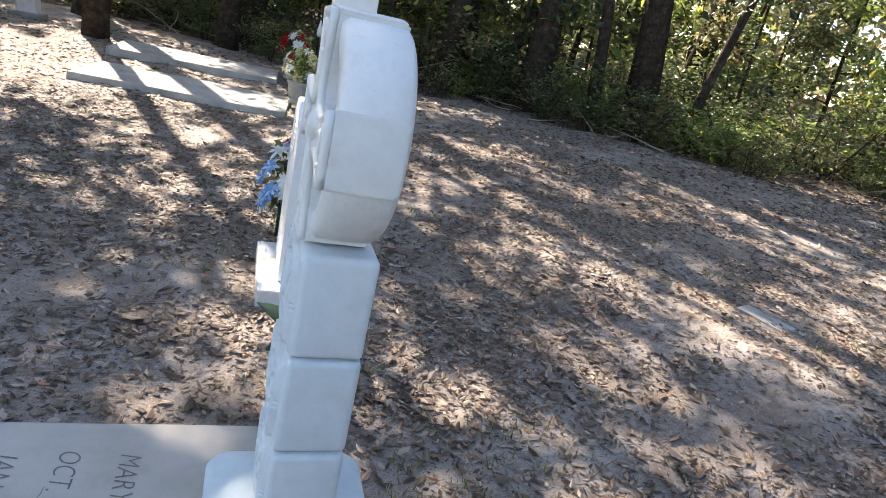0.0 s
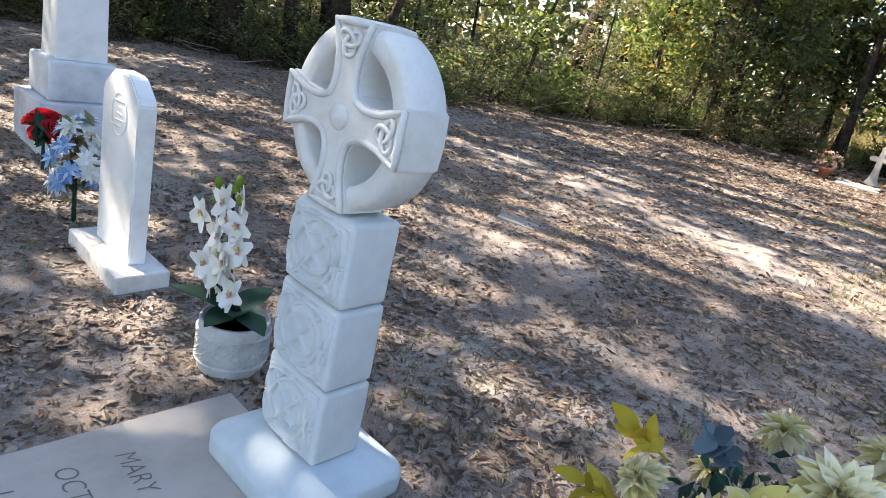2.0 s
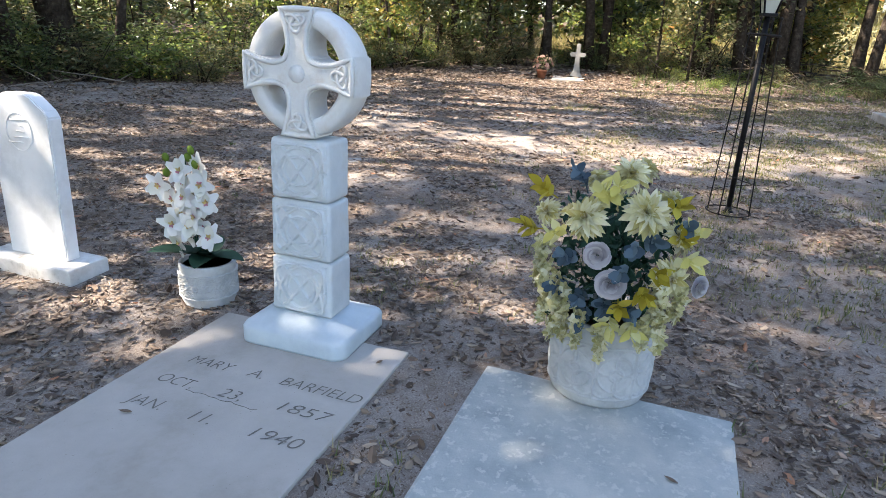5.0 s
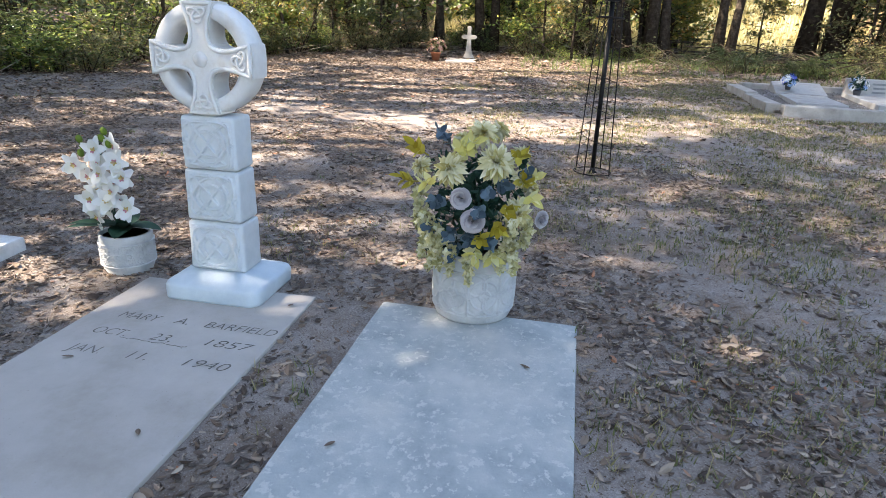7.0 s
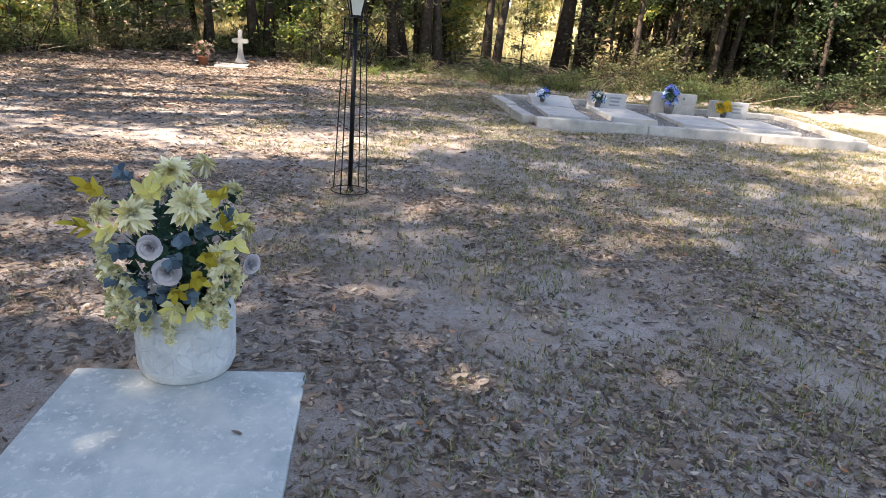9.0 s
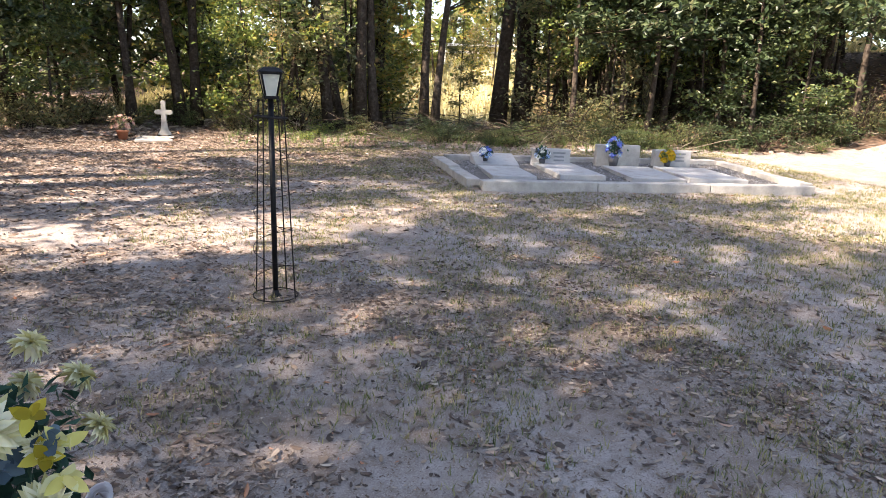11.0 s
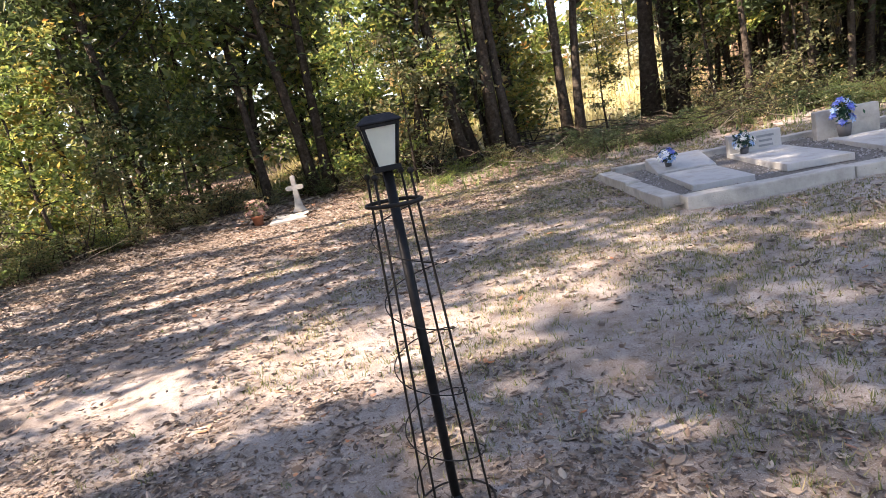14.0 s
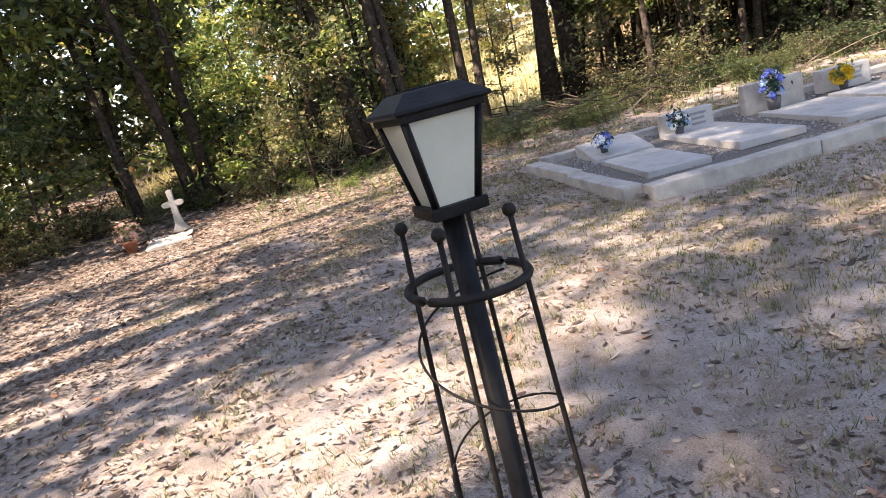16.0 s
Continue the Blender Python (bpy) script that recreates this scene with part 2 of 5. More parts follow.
def mesh(name, verts, faces, mat, smooth=False):
    me = bpy.data.meshes.new(name)
    me.from_pydata(verts.tolist() if hasattr(verts, "tolist") else verts, [], faces.tolist() if hasattr(faces, "tolist") else faces)
    me.materials.append(mat)
    if smooth:
        me.shade_smooth()
    return me


def from_bm(name, bm, mat, smooth=False):
    me = bpy.data.meshes.new(name)
    bmesh.ops.recalc_face_normals(bm, faces=bm.faces)
    bm.to_mesh(me)
    bm.free()
    me.materials.append(mat)
    if smooth:
        me.shade_smooth()
    return me


def part(name, bm, mat, parent, label="", smooth=False, m=None):
    """One mesh object under a thing or a part."""
    me = bm if isinstance(bm, bpy.types.Mesh) else from_bm(name, bm, mat, smooth)
    ob = new(name, me)
    ob.parent = parent
    if m is not None:
        ob.matrix_local = m
    if label:
        ob["label"] = label
    return ob


def thing(name, label, category, m, group="", kind=""):
    ob = new(name)
    ob.matrix_world = m
    ob.empty_display_size = 0.1
    return tagged(ob, label, category, group, kind)


def box(sx, sy, sz, at=(0, 0, 0), bevel=0.01, seg=2, taper=1.0, cuts=0, rough=0.0, seed=0):
    """A box standing on at, with softened edges; taper narrows the top, rough dents it."""
    bm = bmesh.new()
    bmesh.ops.create_cube(bm, size=1)
    for v in bm.verts:
        k = taper if v.co.z > 0 else 1.0
        v.co = Vector((v.co.x * sx * k, v.co.y * sy * k, (v.co.z + 0.5) * sz))
    if cuts:
        bmesh.ops.subdivide_edges(bm, edges=bm.edges[:], cuts=cuts, use_grid_fill=True)
    if bevel:
        es = [e for e in bm.edges if len(e.link_faces) == 2 and e.calc_face_angle(0) > 0.5]
        bmesh.ops.bevel(bm, geom=es, offset=bevel, segments=seg, profile=0.6, affect="EDGES")
    for v in bm.verts:
        if rough:
            v.co += rough * noise.noise_vector(v.co * 6 + Vector((seed * 3.1, seed, 0)))
        v.co += Vector(at)
    return bm


def prism(outline, depth, bevel=0.006, seg=2):
    """A plate from an outline in (y, z), running from x = 0 to depth."""
    bm = bmesh.new()
    vs = [bm.verts.new((0, y, z)) for y, z in outline]
    f = bm.faces.new(vs)
    r = bmesh.ops.extrude_face_region(bm, geom=[f])
    for v in r["geom"]:
        if isinstance(v, bmesh.types.BMVert):
            v.co.x += depth
    bmesh.ops.recalc_face_normals(bm, faces=bm.faces)
    if bevel:
        es = [e for e in bm.edges if len(e.link_faces) == 2 and abs(e.calc_face_angle(0)) > 0.35]
        bmesh.ops.bevel(bm, geom=es, offset=bevel, segments=seg, affect="EDGES")
    return bm


def lathe(profile, sides=32, wobble=0.0):
    """A turned shape from (radius, z) pairs."""
    bm = bmesh.new()
    rings = []
    for r, z in profile:
        rings.append([bm.verts.new((r * math.cos(6.2832 * i / sides), r * math.sin(6.2832 * i / sides), z)) for i in range(sides)])
    for a, b in zip(rings, rings[1:]):
        for i in range(sides):
            bm.faces.new((a[i], a[(i + 1) % sides], b[(i + 1) % sides], b[i]))
    if profile[0][0] > 0:
        bm.faces.new(rings[0][::-1])
    if profile[-1][0] > 0:
        bm.faces.new(rings[-1])
    return bm


def tube_into(V, F, path, radii, sides=6, closed=False):
    """Adds a tube along a path to vertex and face lists."""
    P = [Vector(p) for p in path]
    n = len(P)
    base = len(V)
    for i, p in enumerate(P):
        t = (P[(i + 1) % n] - P[i - 1]) if closed else (P[min(i + 1, n - 1)] - P[max(i - 1, 0)])
        t = t.normalized() if t.length > 1e-9 else Vector((0, 0, 1))
        ref = Vector((1, 0, 0)) if abs(t.x) < 0.8 else Vector((0, 1, 0))
        a = t.cross(ref).normalized()
        b = t.cross(a)
        r = radii[i] if hasattr(radii, "__len__") else radii
        for k in range(sides):
            w = 6.2832 * k / sides
            V.append(tuple(p + a * (r * math.cos(w)) + b * (r * math.sin(w))))
    for i in range(n if closed else n - 1):
        j = (i + 1) % n
        for k in range(sides):
            F.append((base + i * sides + k, base + i * sides + (k + 1) % sides, base + j * sides + (k + 1) % sides, base + j * sides + k))
    if not closed:
        F.append(tuple(base + k for k in range(sides))[::-1])
        F.append(tuple(base + (n - 1) * sides + k for k in range(sides)))


def tube(name, path, radii, mat, sides=6, closed=False):
    V, F = [], []
    tube_into(V, F, path, radii, sides, closed)
    return mesh(name, V, F, mat, True)


def leaf_cloud(name, C, size, mat, r, aspect=0.42, flat=0.0, hang=0.0):
    """Many small folded leaves round the points C."""
    n = len(C)
    d = r.normal(size=(n, 3))
    d[:, 2] = d[:, 2] * (1 - flat) - hang
    d /= np.linalg.norm(d, axis=1)[:, None]
    q = r.normal(size=(n, 3)) * [1 - flat * 0.8, 1 - flat * 0.8, 1] + [0, 0, flat * 1.5]
    w = np.cross(d, q)
    w /= np.linalg.norm(w, axis=1)[:, None] + 1e-9
    up = np.cross(w, d)
    s = (size * r.uniform(0.6, 1.35, n))[:, None]
    k = s * aspect * 0.5
    V = np.stack([C - d * s * 0.5, C + w * k + up * k * 0.35 - d * s * 0.05, C + d * s * 0.5, C - w * k + up * k * 0.35 - d * s * 0.05], 1).reshape(-1, 3)
    F = np.arange(4 * n).reshape(n, 4)
    return mesh(name, V, F, mat)


# ---- ground ----
gx = np.unique(np.round(np.concatenate([[-600, -300, -150, -80, -50, -35, -25, -18, -13, -9.5, -7, -5.5], np.arange(-4.5, 18, 0.13), np.arange(18, 40, 1.0), [45, 60, 90, 150, 300, 600]]), 3))
gy = np.unique(np.round(np.concatenate([[-600, -300, -150, -80, -55], np.arange(-40, -13, 1.2), np.arange(-13, 14, 0.14), np.arange(14, 28, 1.0), [32, 40, 55, 80, 150, 300, 600]]), 3))
GX, GY = np.meshgrid(gx, gy, indexing="ij")
GV = np.stack([GX, GY, gz(GX, GY)], -1).reshape(-1, 3)
ni, nj = len(gx), len(gy)
I, J = np.meshgrid(np.arange(ni - 1), np.arange(nj - 1), indexing="ij")
q0 = (I * nj + J).ravel()
GF = np.stack([q0, q0 + nj, q0 + nj + 1, q0 + 1], 1)
EDGE = [(-9, 17.5), (-5, 15.5), (-1.5, 13.8), (1.5, 12.0), (3.2, 11.0), (4.6, 10.3), (5.8, 9.2), (7.2, 8.3), (9.8, 7.7), (12.2, 7.2), (14.6, 6.1), (16.4, 4.9), (17.6, 3.6), (17.4, 1.6), (15.9, 0.2), (15.2, -2.3), (15.2, -5), (15.0, -8), (14.6, -12.2), (13.0, -17), (9, -22)]


def in_clearing(x, y):
    """Whether points lie on the open side of the wood's edge."""
    P = EDGE + [(-40, -22), (-40, 17.5)]
    inside = np.zeros(np.shape(x), bool)
    for (x0, y0), (x1, y1) in zip(P, P[1:] + P[:1]):
        hit = ((y0 > y) != (y1 > y)) & (x < (x1 - x0) * (y - y0) / (y1 - y0 + 1e-12) + x0)
        inside ^= hit
    return inside


gm = mesh("ground", GV, GF, GROUND, True)
gm.materials.append(FLOOR)
gm.materials.append(MEADOW)
mid = GV[GF].mean(1)
wob = 0.5 * ripple(mid[:, 0], mid[:, 1], 21, 2.0)
index = np.where(in_clearing(mid[:, 0] - 0.3 + wob, mid[:, 1] - 0.3 + wob * 0.6), 0, 1)
index = np.where((mid[:, 0] > 20.5) & (mid[:, 1] < 6) & (mid[:, 1] > -9 - 0.3 * (mid[:, 0] - 20)), 2, index)
gm.polygons.foreach_set("material_index", index.astype(np.int32))
tagged(new("ground", gm), "bare grey sandy ground strewn with leaf crumbs", "ground", kind="structure")


# ---- graves in front ----
slab = thing("grave_slab", "flat smooth tan concrete grave slab with cut lettering, set level with the sand", "grave slab", pose(-0.74, 1.467, -0.06))
part("slab_top", box(1.98, 0.985, 0.085, bevel=0.008, cuts=5, rough=0.002, seed=2), SLAB_TAN, slab)


def word(text, x, y0, y1, height):
    """A cut word whose baseline lies at x, read from the foot of the slab, from y0 (start) to y1 (end)."""
    cu = bpy.data.curves.new("lettering", "FONT")
    cu.body, cu.size, cu.extrude, cu.shear, cu.offset = text, 1.0, 0.0, 0.22, -0.012
    ob = bpy.data.objects.new("lettering", cu)
    scene.collection.objects.link(ob)
    bpy.context.view_layer.update()
    me = bpy.data.meshes.new_from_object(ob.evaluated_get(bpy.context.evaluated_depsgraph_get()))
    bpy.data.objects.remove(ob)
    co = np.array([v.co[:] for v in me.vertices])
    lo, hi = co.min(0), co.max(0)
    kx, ky = (y0 - y1) / (hi[0] - lo[0]), height / 0.69
    for v in me.vertices:
        a, b = (v.co.x - lo[0]) * kx, v.co.y * ky
        v.co = (x + b + 0.74, y0 - a - 1.467, 0.0872)
    me.materials.append(INK)
    part("lettering", me, INK, slab, "shallow cut letters, weathered dark")


for args in (("MARY", -0.235, 1.80, 1.59), ("A.", -0.228, 1.512, 1.44), ("BARFIELD", -0.230, 1.352, 0.992), ("OCT.", -0.405, 1.812, 1.645), ("23,", -0.40, 1.525, 1.42), ("1857", -0.388, 1.258, 1.035),
             ("JAN.", -0.571, 1.81, 1.65), ("11.", -0.571, 1.515, 1.425), ("1940", -0.568, 1.256, 1.05)):
    word(*args, 0.062)
V, F = [], []
crack = [(-0.412 + 0.004 * math.sin(i * 2.3) + 0.003 * math.sin(i * 5.1) + 0.74 - 0.01 * (i / 14), 1.66 - 0.34 * i / 14 - 1.467, 0.0858) for i in range(15)]
tube_into(V, F, crack, 0.0011, 4)
part("crack", mesh("crack", V, F, INK), INK, slab, "thin dark hairline crack")

slab2 = thing("grave_slab", "flat speckled grey concrete grave slab with worn edges", "grave slab", pose(-0.78, 0.125, -0.05, 0, 0, -0.8))
part("slab_top", box(2.12, 1.01, 0.077, bevel=0.012, cuts=6, rough=0.004, seed=5), SLAB_GREY, slab2)

# celtic cross
cross = thing("celtic_cross", "white cast stone celtic wheel cross with knotwork on a bluish plinth", "grave cross", pose(0.262, 1.485, 0.025))


def rounded_rect(a, b, r, n=6):
    pts = []
    for cx, cy, t0 in ((a - r, b - r, 0), (-a + r, b - r, 90), (-a + r, -b + r, 180), (a - r, -b + r, 270)):
        for i in range(n + 1):
            w = radians(t0 + 90 * i / n)
            pts.append((cx + r * math.cos(w), cy + r * math.sin(w)))
    return pts


bm = bmesh.new()
rings = []
for a, b, r, z in ((0.243, 0.283, 0.065, 0.0), (0.245, 0.285, 0.07, 0.012), (0.245, 0.285, 0.07, 0.065), (0.239, 0.279, 0.07, 0.078), (0.225, 0.265, 0.065, 0.086), (0.12, 0.175, 0.04, 0.118), (0.09, 0.152, 0.02, 0.123)):
    rings.append([bm.verts.new((x - 0.006, y - 0.018 * (b > 0.2), z)) for x, y in rounded_rect(a - 0.008 * (b > 0.2), b - 0.018 * (b > 0.2), r)])
for p, q in zip(rings, rings[1:]):
    for i in range(len(p)):
        bm.faces.new((p[i], p[(i + 1) % len(p)], q[(i + 1) % len(p)], q[i]))
bm.faces.new(rings[0][::-1])
bm.faces.new(rings[-1])
part("plinth", bm, CAST_BASE, cross, "bluish concrete plinth with chipped corner", True)


def knot_panel(w, h, x0, zm, lift, seed, n=104):
    """A square panel of interlaced ribbons in relief, facing -x: a rounded frame band and two woven closed bands."""
    g = np.linspace(-0.5, 0.5, n)
    Y, Z = np.meshgrid(g * w, g * h, indexing="ij")
    top = np.zeros_like(Y)
    t_ = np.linspace(0, 2 * np.pi, 300, endpoint=False)
    c, s_ = np.cos(t_), np.sin(t_)
    frame_band = (0.465 * w * np.sign(c) * np.abs(c) ** 0.55, 0.465 * h * np.sign(s_) * np.abs(s_) ** 0.55, 0.8 + 0.0 * t_, 0.0062)
    weave_a = (0.43 * w * np.sin(2 * t_), 0.43 * h * np.sin(3 * t_), 0.78 + 0.22 * np.sin(6 * t_ + 0.6), 0.0088)
    weave_b = (0.26 * w * np.sin(t_ + 1.571 + seed), 0.26 * h * np.sin(t_), 0.78 + 0.22 * np.cos(6 * t_), 0.0075)
    for py, pz, up, half in (frame_band, weave_a, weave_b):
        d = np.full(Y.shape, 9.0)
        u = np.zeros(Y.shape)
        for a, b, k in zip(py, pz, up):
            q = np.hypot(Y - a, Z - b)
            near = q < d
            d = np.where(near, q, d)
            u = np.where(near, k, u)
        body_ = np.clip((half - d) / 0.0028, 0, 1)
        groove = 1 - 0.35 * np.exp(-(d / 0.0018) ** 2) * (half > 0.007)
        top = np.maximum(top, u * body_ * groove)
    X = x0 - lift * top
    X[0, :] = X[-1, :] = X[:, 0] = X[:, -1] = x0 + 0.014
    V_ = np.stack([X, Y, Z + zm], -1).reshape(-1, 3)
    i, j = np.meshgrid(np.arange(n - 1), np.arange(n - 1), indexing="ij")
    q0_ = (i * n + j).ravel()
    return mesh("knotwork", V_, np.stack([q0_, q0_ + 1, q0_ + n + 1, q0_ + n], 1), SHAFT, True)


for k in range(3):
    z0 = 0.122 + 0.27 * k
    w = 0.312 - 0.011 * k
    blk = part("shaft_block", box(0.188 - 0.003 * k, w, 0.266, (0, 0, z0), bevel=0.02, seg=3, cuts=2, rough=0.003, seed=k, taper=0.985), SHAFT, cross, smooth=True)
    part("knotwork", knot_panel(0.272, 0.238, -0.0972 + 0.0015 * k, z0 + 0.131, 0.016, 0), SHAFT, blk, "carved interlaced knotwork panel in relief")

ZC = 1.195
R0, R1, DEP = 0.190, 0.258, 0.165


def arc_ring():
    bm = bmesh.new()
    n = 64
    prof = [(R0, -0.066), (R0 + 0.012, -0.078), (R1 - 0.014, -0.078), (R1, -0.064), (R1 + 0.002, 0.0), (R1, 0.06), (R1 - 0.016, 0.076), (R0 + 0.014, 0.076), (R0, 0.062), (R0 - 0.003, 0.0)]
    rows = []
    for i in range(n):
        t = 6.2832 * i / n
        rows.append([bm.verts.new((x, r * math.cos(t), ZC + r * math.sin(t))) for r, x in prof])
    for i in range(n):
        a, b = rows[i], rows[(i + 1) % n]
        for j in range(len(prof)):
            bm.faces.new((a[j], a[(j + 1) % len(prof)], b[(j + 1) % len(prof)], b[j]))
    return bm


def arm_outline(scale=1.0, low=0.257):
    """The flared four-armed outline, in (y, z) round the middle."""
    pts = []
    for q in range(4):
        c, s = math.cos(q * math.pi / 2), math.sin(q * math.pi / 2)
        R = 0.257 if q != 3 else low
        end = [(R, -0.083), (R + 0.004, -0.04), (R + 0.006, 0.0), (R + 0.004, 0.04), (R, 0.083)]
        curve = [(0.215, 0.073), (0.17, 0.058), (0.13, 0.052), (0.10, 0.053), (0.078, 0.060), (0.066, 0.066)]
        back = [(b, a) for a, b in curve[::-1][1:]]
        for a, b in end + curve + back:
            pts.append((scale * (a * c - b * s), scale * (a * s + b * c)))
    return pts


head = part("wheel_ring", arc_ring(), CAST, cross, smooth=True)
OUT = arm_outline()
bm = prism([(y, z + ZC) for y, z in OUT], DEP - 0.006, 0.007, 2)
for v in bm.verts:
    v.co.x -= 0.092
arms = part("cross_body", bm, CAST, cross)
def inset(points, by):
    """The outline drawn in by a distance."""
    n = len(points)
    out_ = []
    for i in range(n):
        (ya, za), (yb, zb) = points[i - 1], points[(i + 1) % n]
        dy, dz = yb - ya, zb - za
        ln = math.hypot(dy, dz)
        out_.append((points[i][0] - by * dz / ln, points[i][1] + by * dy / ln))
    return out_


V, F = [], []
tube_into(V, F, [(-0.0935, y, z + ZC) for y, z in inset(OUT, 0.013)], 0.0105, 8, True)
part("border", mesh("border", V, F, CAST, True), CAST, arms, "raised border rib along the arms")
for q in range(4):
    c, s = math.cos(q * math.pi / 2), math.sin(q * math.pi / 2)
    loop = []
    for i in range(72):
        t = 6.2832 * i / 72
        a, b = 0.200 + 0.0125 * (math.cos(t) - 2 * math.cos(2 * t)), 0.0155 * (math.sin(t) + 2 * math.sin(2 * t))
        loop.append((-0.0965 - 0.0025 * math.sin(3 * t), a * c - b * s, a * s + b * c + ZC))
    V, F = [], []
    tube_into(V, F, loop, 0.0072, 6, True)
    part("trinity_knot", mesh("trinity_knot", V, F, CAST, True), CAST, arms, "carved trinity knot")
bm = bmesh.new()
bmesh.ops.create_uvsphere(bm, u_segments=20, v_segments=12, radius=1)
for v in bm.verts:
    v.co = Vector((-0.091 + v.co.x * 0.022, v.co.y * 0.037, ZC + v.co.z * 0.037))
part("boss", bm, CAST, arms, "round central boss", True)

# marble headstone
hs = thing("headstone", "white marble tablet headstone with clipped shoulders on a mossy base", "headstone", pose(0.29, 3.235, 0.0))
part("base", box(0.26, 0.66, 0.125, (0, 0, -0.02), bevel=0.012, cuts=3, rough=0.005), MARBLE_BASE, hs, "weathered marble base stained at the edges")
out = [(-0.21, 0.1), (0.21, 0.1), (0.215, 0.885), (0.195, 0.92), (0.11, 0.985), (0.075, 1.0), (-0.075, 1.0), (-0.11, 0.985), (-0.195, 0.92), (-0.215, 0.885)]
bm = prism(out, 0.085, 0.007, 2)
for v in bm.verts:
    v.co.x -= 0.03
tab = part("tablet", bm, MARBLE, hs)
V, F = [], []
tube_into(V, F, [(-0.0305, -0.001 + 0.09 * math.cos(t), 0.80 + 0.10 * math.sin(t)) for t in np.linspace(0, 6.2832, 24, endpoint=False)], 0.003, 5, True)
for k in range(5):
    tube_into(V, F, [(-0.0305, 0.02 + 0.07 * math.cos(k * 1.3), 0.74 + 0.03 * k), (-0.0305, -0.02 - 0.05 * math.sin(k * 2), 0.745 + 0.03 * k)], 0.004, 5)
part("carving", mesh("carving", V, F, MARBLE, True), MARBLE, tab, "faint worn emblem carved in relief")

# marble monument
mo = thing("monument", "tall veined grey marble monument on two stepped bases", "grave monument", pose(0.74, 5.41, 0.03))
part("lower_base", box(0.62, 0.60, 0.40, bevel=0.012, cuts=2, rough=0.003), GREY_MARBLE, mo)
part("upper_base", box(0.47, 0.46, 0.29, (0, 0, 0.40), bevel=0.03, seg=3), GREY_MARBLE, mo)
part("shaft", box(0.345, 0.345, 1.15, (0, 0, 0.69), bevel=0.012, taper=0.9), MARBLE, mo, "white marble shaft with dark lichen stains")
part("cap", box(0.40, 0.40, 0.10, (0, 0, 1.84), bevel=0.03, seg=3, taper=0.7), MARBLE, mo)

# far pair of slabs
for (x, y, w, rz), lab in (((-0.64, 8.25, 1.15, -6), "long pale concrete grave slab in dappled sun"), ((-0.72, 10.5, 1.15, -3), "long low concrete grave slab with leaves on it")):
    t = thing("grave_slab", lab, "grave slab", pose(x, y, gzf(x, y) - 0.05, 0, 0, rz), "paired slabs")
    part("slab_top", box(2.3, w, 0.13, bevel=0.015, cuts=3, rough=0.006, seed=int(y)), CONCRETE, t)
st = thing("headstone", "small worn white stone post at the wood's edge", "headstone", pose(-3.5, 12.4, gzf(-3.5, 12.4)))
part("tablet", box(0.3, 0.32, 0.75, (0, 0, -0.05), bevel=0.03, taper=0.85), MARBLE, st)
part("base", box(0.45, 0.5, 0.12, (0, 0, -0.04), bevel=0.02), CONCRETE, st)
fl = thing("ground_marker", "small flat pale stone set in the ground", "ground marker", pose(3.37, 2.98, gzf(3.37, 2.98) - 0.03, 0, 0, 20))
part("stone", box(0.16, 0.34, 0.045, bevel=0.008, cuts=2, rough=0.008), CONCRETE, fl)

# ---- lamp post and obelisk ----
LX, LY = 3.281, -0.532
LZ = gzf(LX, LY)
lamp = thing("lamp_post", "black metal solar lantern on a slim pole, unlit", "lamp post", pose(LX, LY, LZ, 0, 0, 10))
part("pole", tube("pole", [(0, 0, -0.05), (0, 0, 1.49)], 0.0205, BLACK, 16), BLACK, lamp)
part("pole_collar", lathe([(0.0, -0.01), (0.045, -0.01), (0.045, 0.006), (0.03, 0.02), (0.021, 0.05)], 16), BLACK, lamp, smooth=True)
ZL = 1.50
lan = part("lantern_base", box(0.106, 0.106, 0.022, (0, 0, ZL - 0.016), bevel=0.004), BLACK, lamp)
hb, ht, h0, h1 = 0.040, 0.067, ZL + 0.006, ZL + 0.158
for sx, sy in ((1, 1), (-1, 1), (-1, -1), (1, -1)):
    part("corner_bar", tube("corner_bar", [(sx * hb, sy * hb, h0), (sx * ht, sy * ht, h1)], 0.0075, BLACK, 4), BLACK, lamp)
for k in range(4):
    c, s = math.cos(k * math.pi / 2), math.sin(k * math.pi / 2)
    vs = []
    for off in (0.0, -0.004):
        for w, h in ((-hb, h0), (hb, h0), (ht, h1), (-ht, h1)):
            d = (hb if h == h0 else ht) + off
            vs.append((d * c - w * s, d * s + w * c, h))
    part("pane", mesh("pane", vs, [(0, 1, 2, 3), (7, 6, 5, 4), (0, 4, 5, 1), (1, 5, 6, 2), (2, 6, 7, 3), (3, 7, 4, 0)], FROST), FROST, lamp, "frosted glass pane")
part("top_frame", box(0.152, 0.152, 0.016, (0, 0, h1 - 0.004), bevel=0.003), BLACK, lamp)
bm = bmesh.new()
rr = [[bm.verts.new((x, y, z)) for x, y in ((a, a), (-a, a), (-a, -a), (a, -a))] for a, z in ((0.080, h1 + 0.008), (0.086, h1 + 0.012), (0.084, h1 + 0.017), (0.052, h1 + 0.042), (0.046, h1 + 0.044))]
for a, b in zip(rr, rr[1:]):
    for i in range(4):
        bm.faces.new((a[i], a[(i + 1) % 4], b[(i + 1) % 4], b[i]))
bm.faces.new(rr[0][::-1])
bm.faces.new(rr[-1])
roof = part("roof", bm, BLACK, lamp, "hipped black roof")
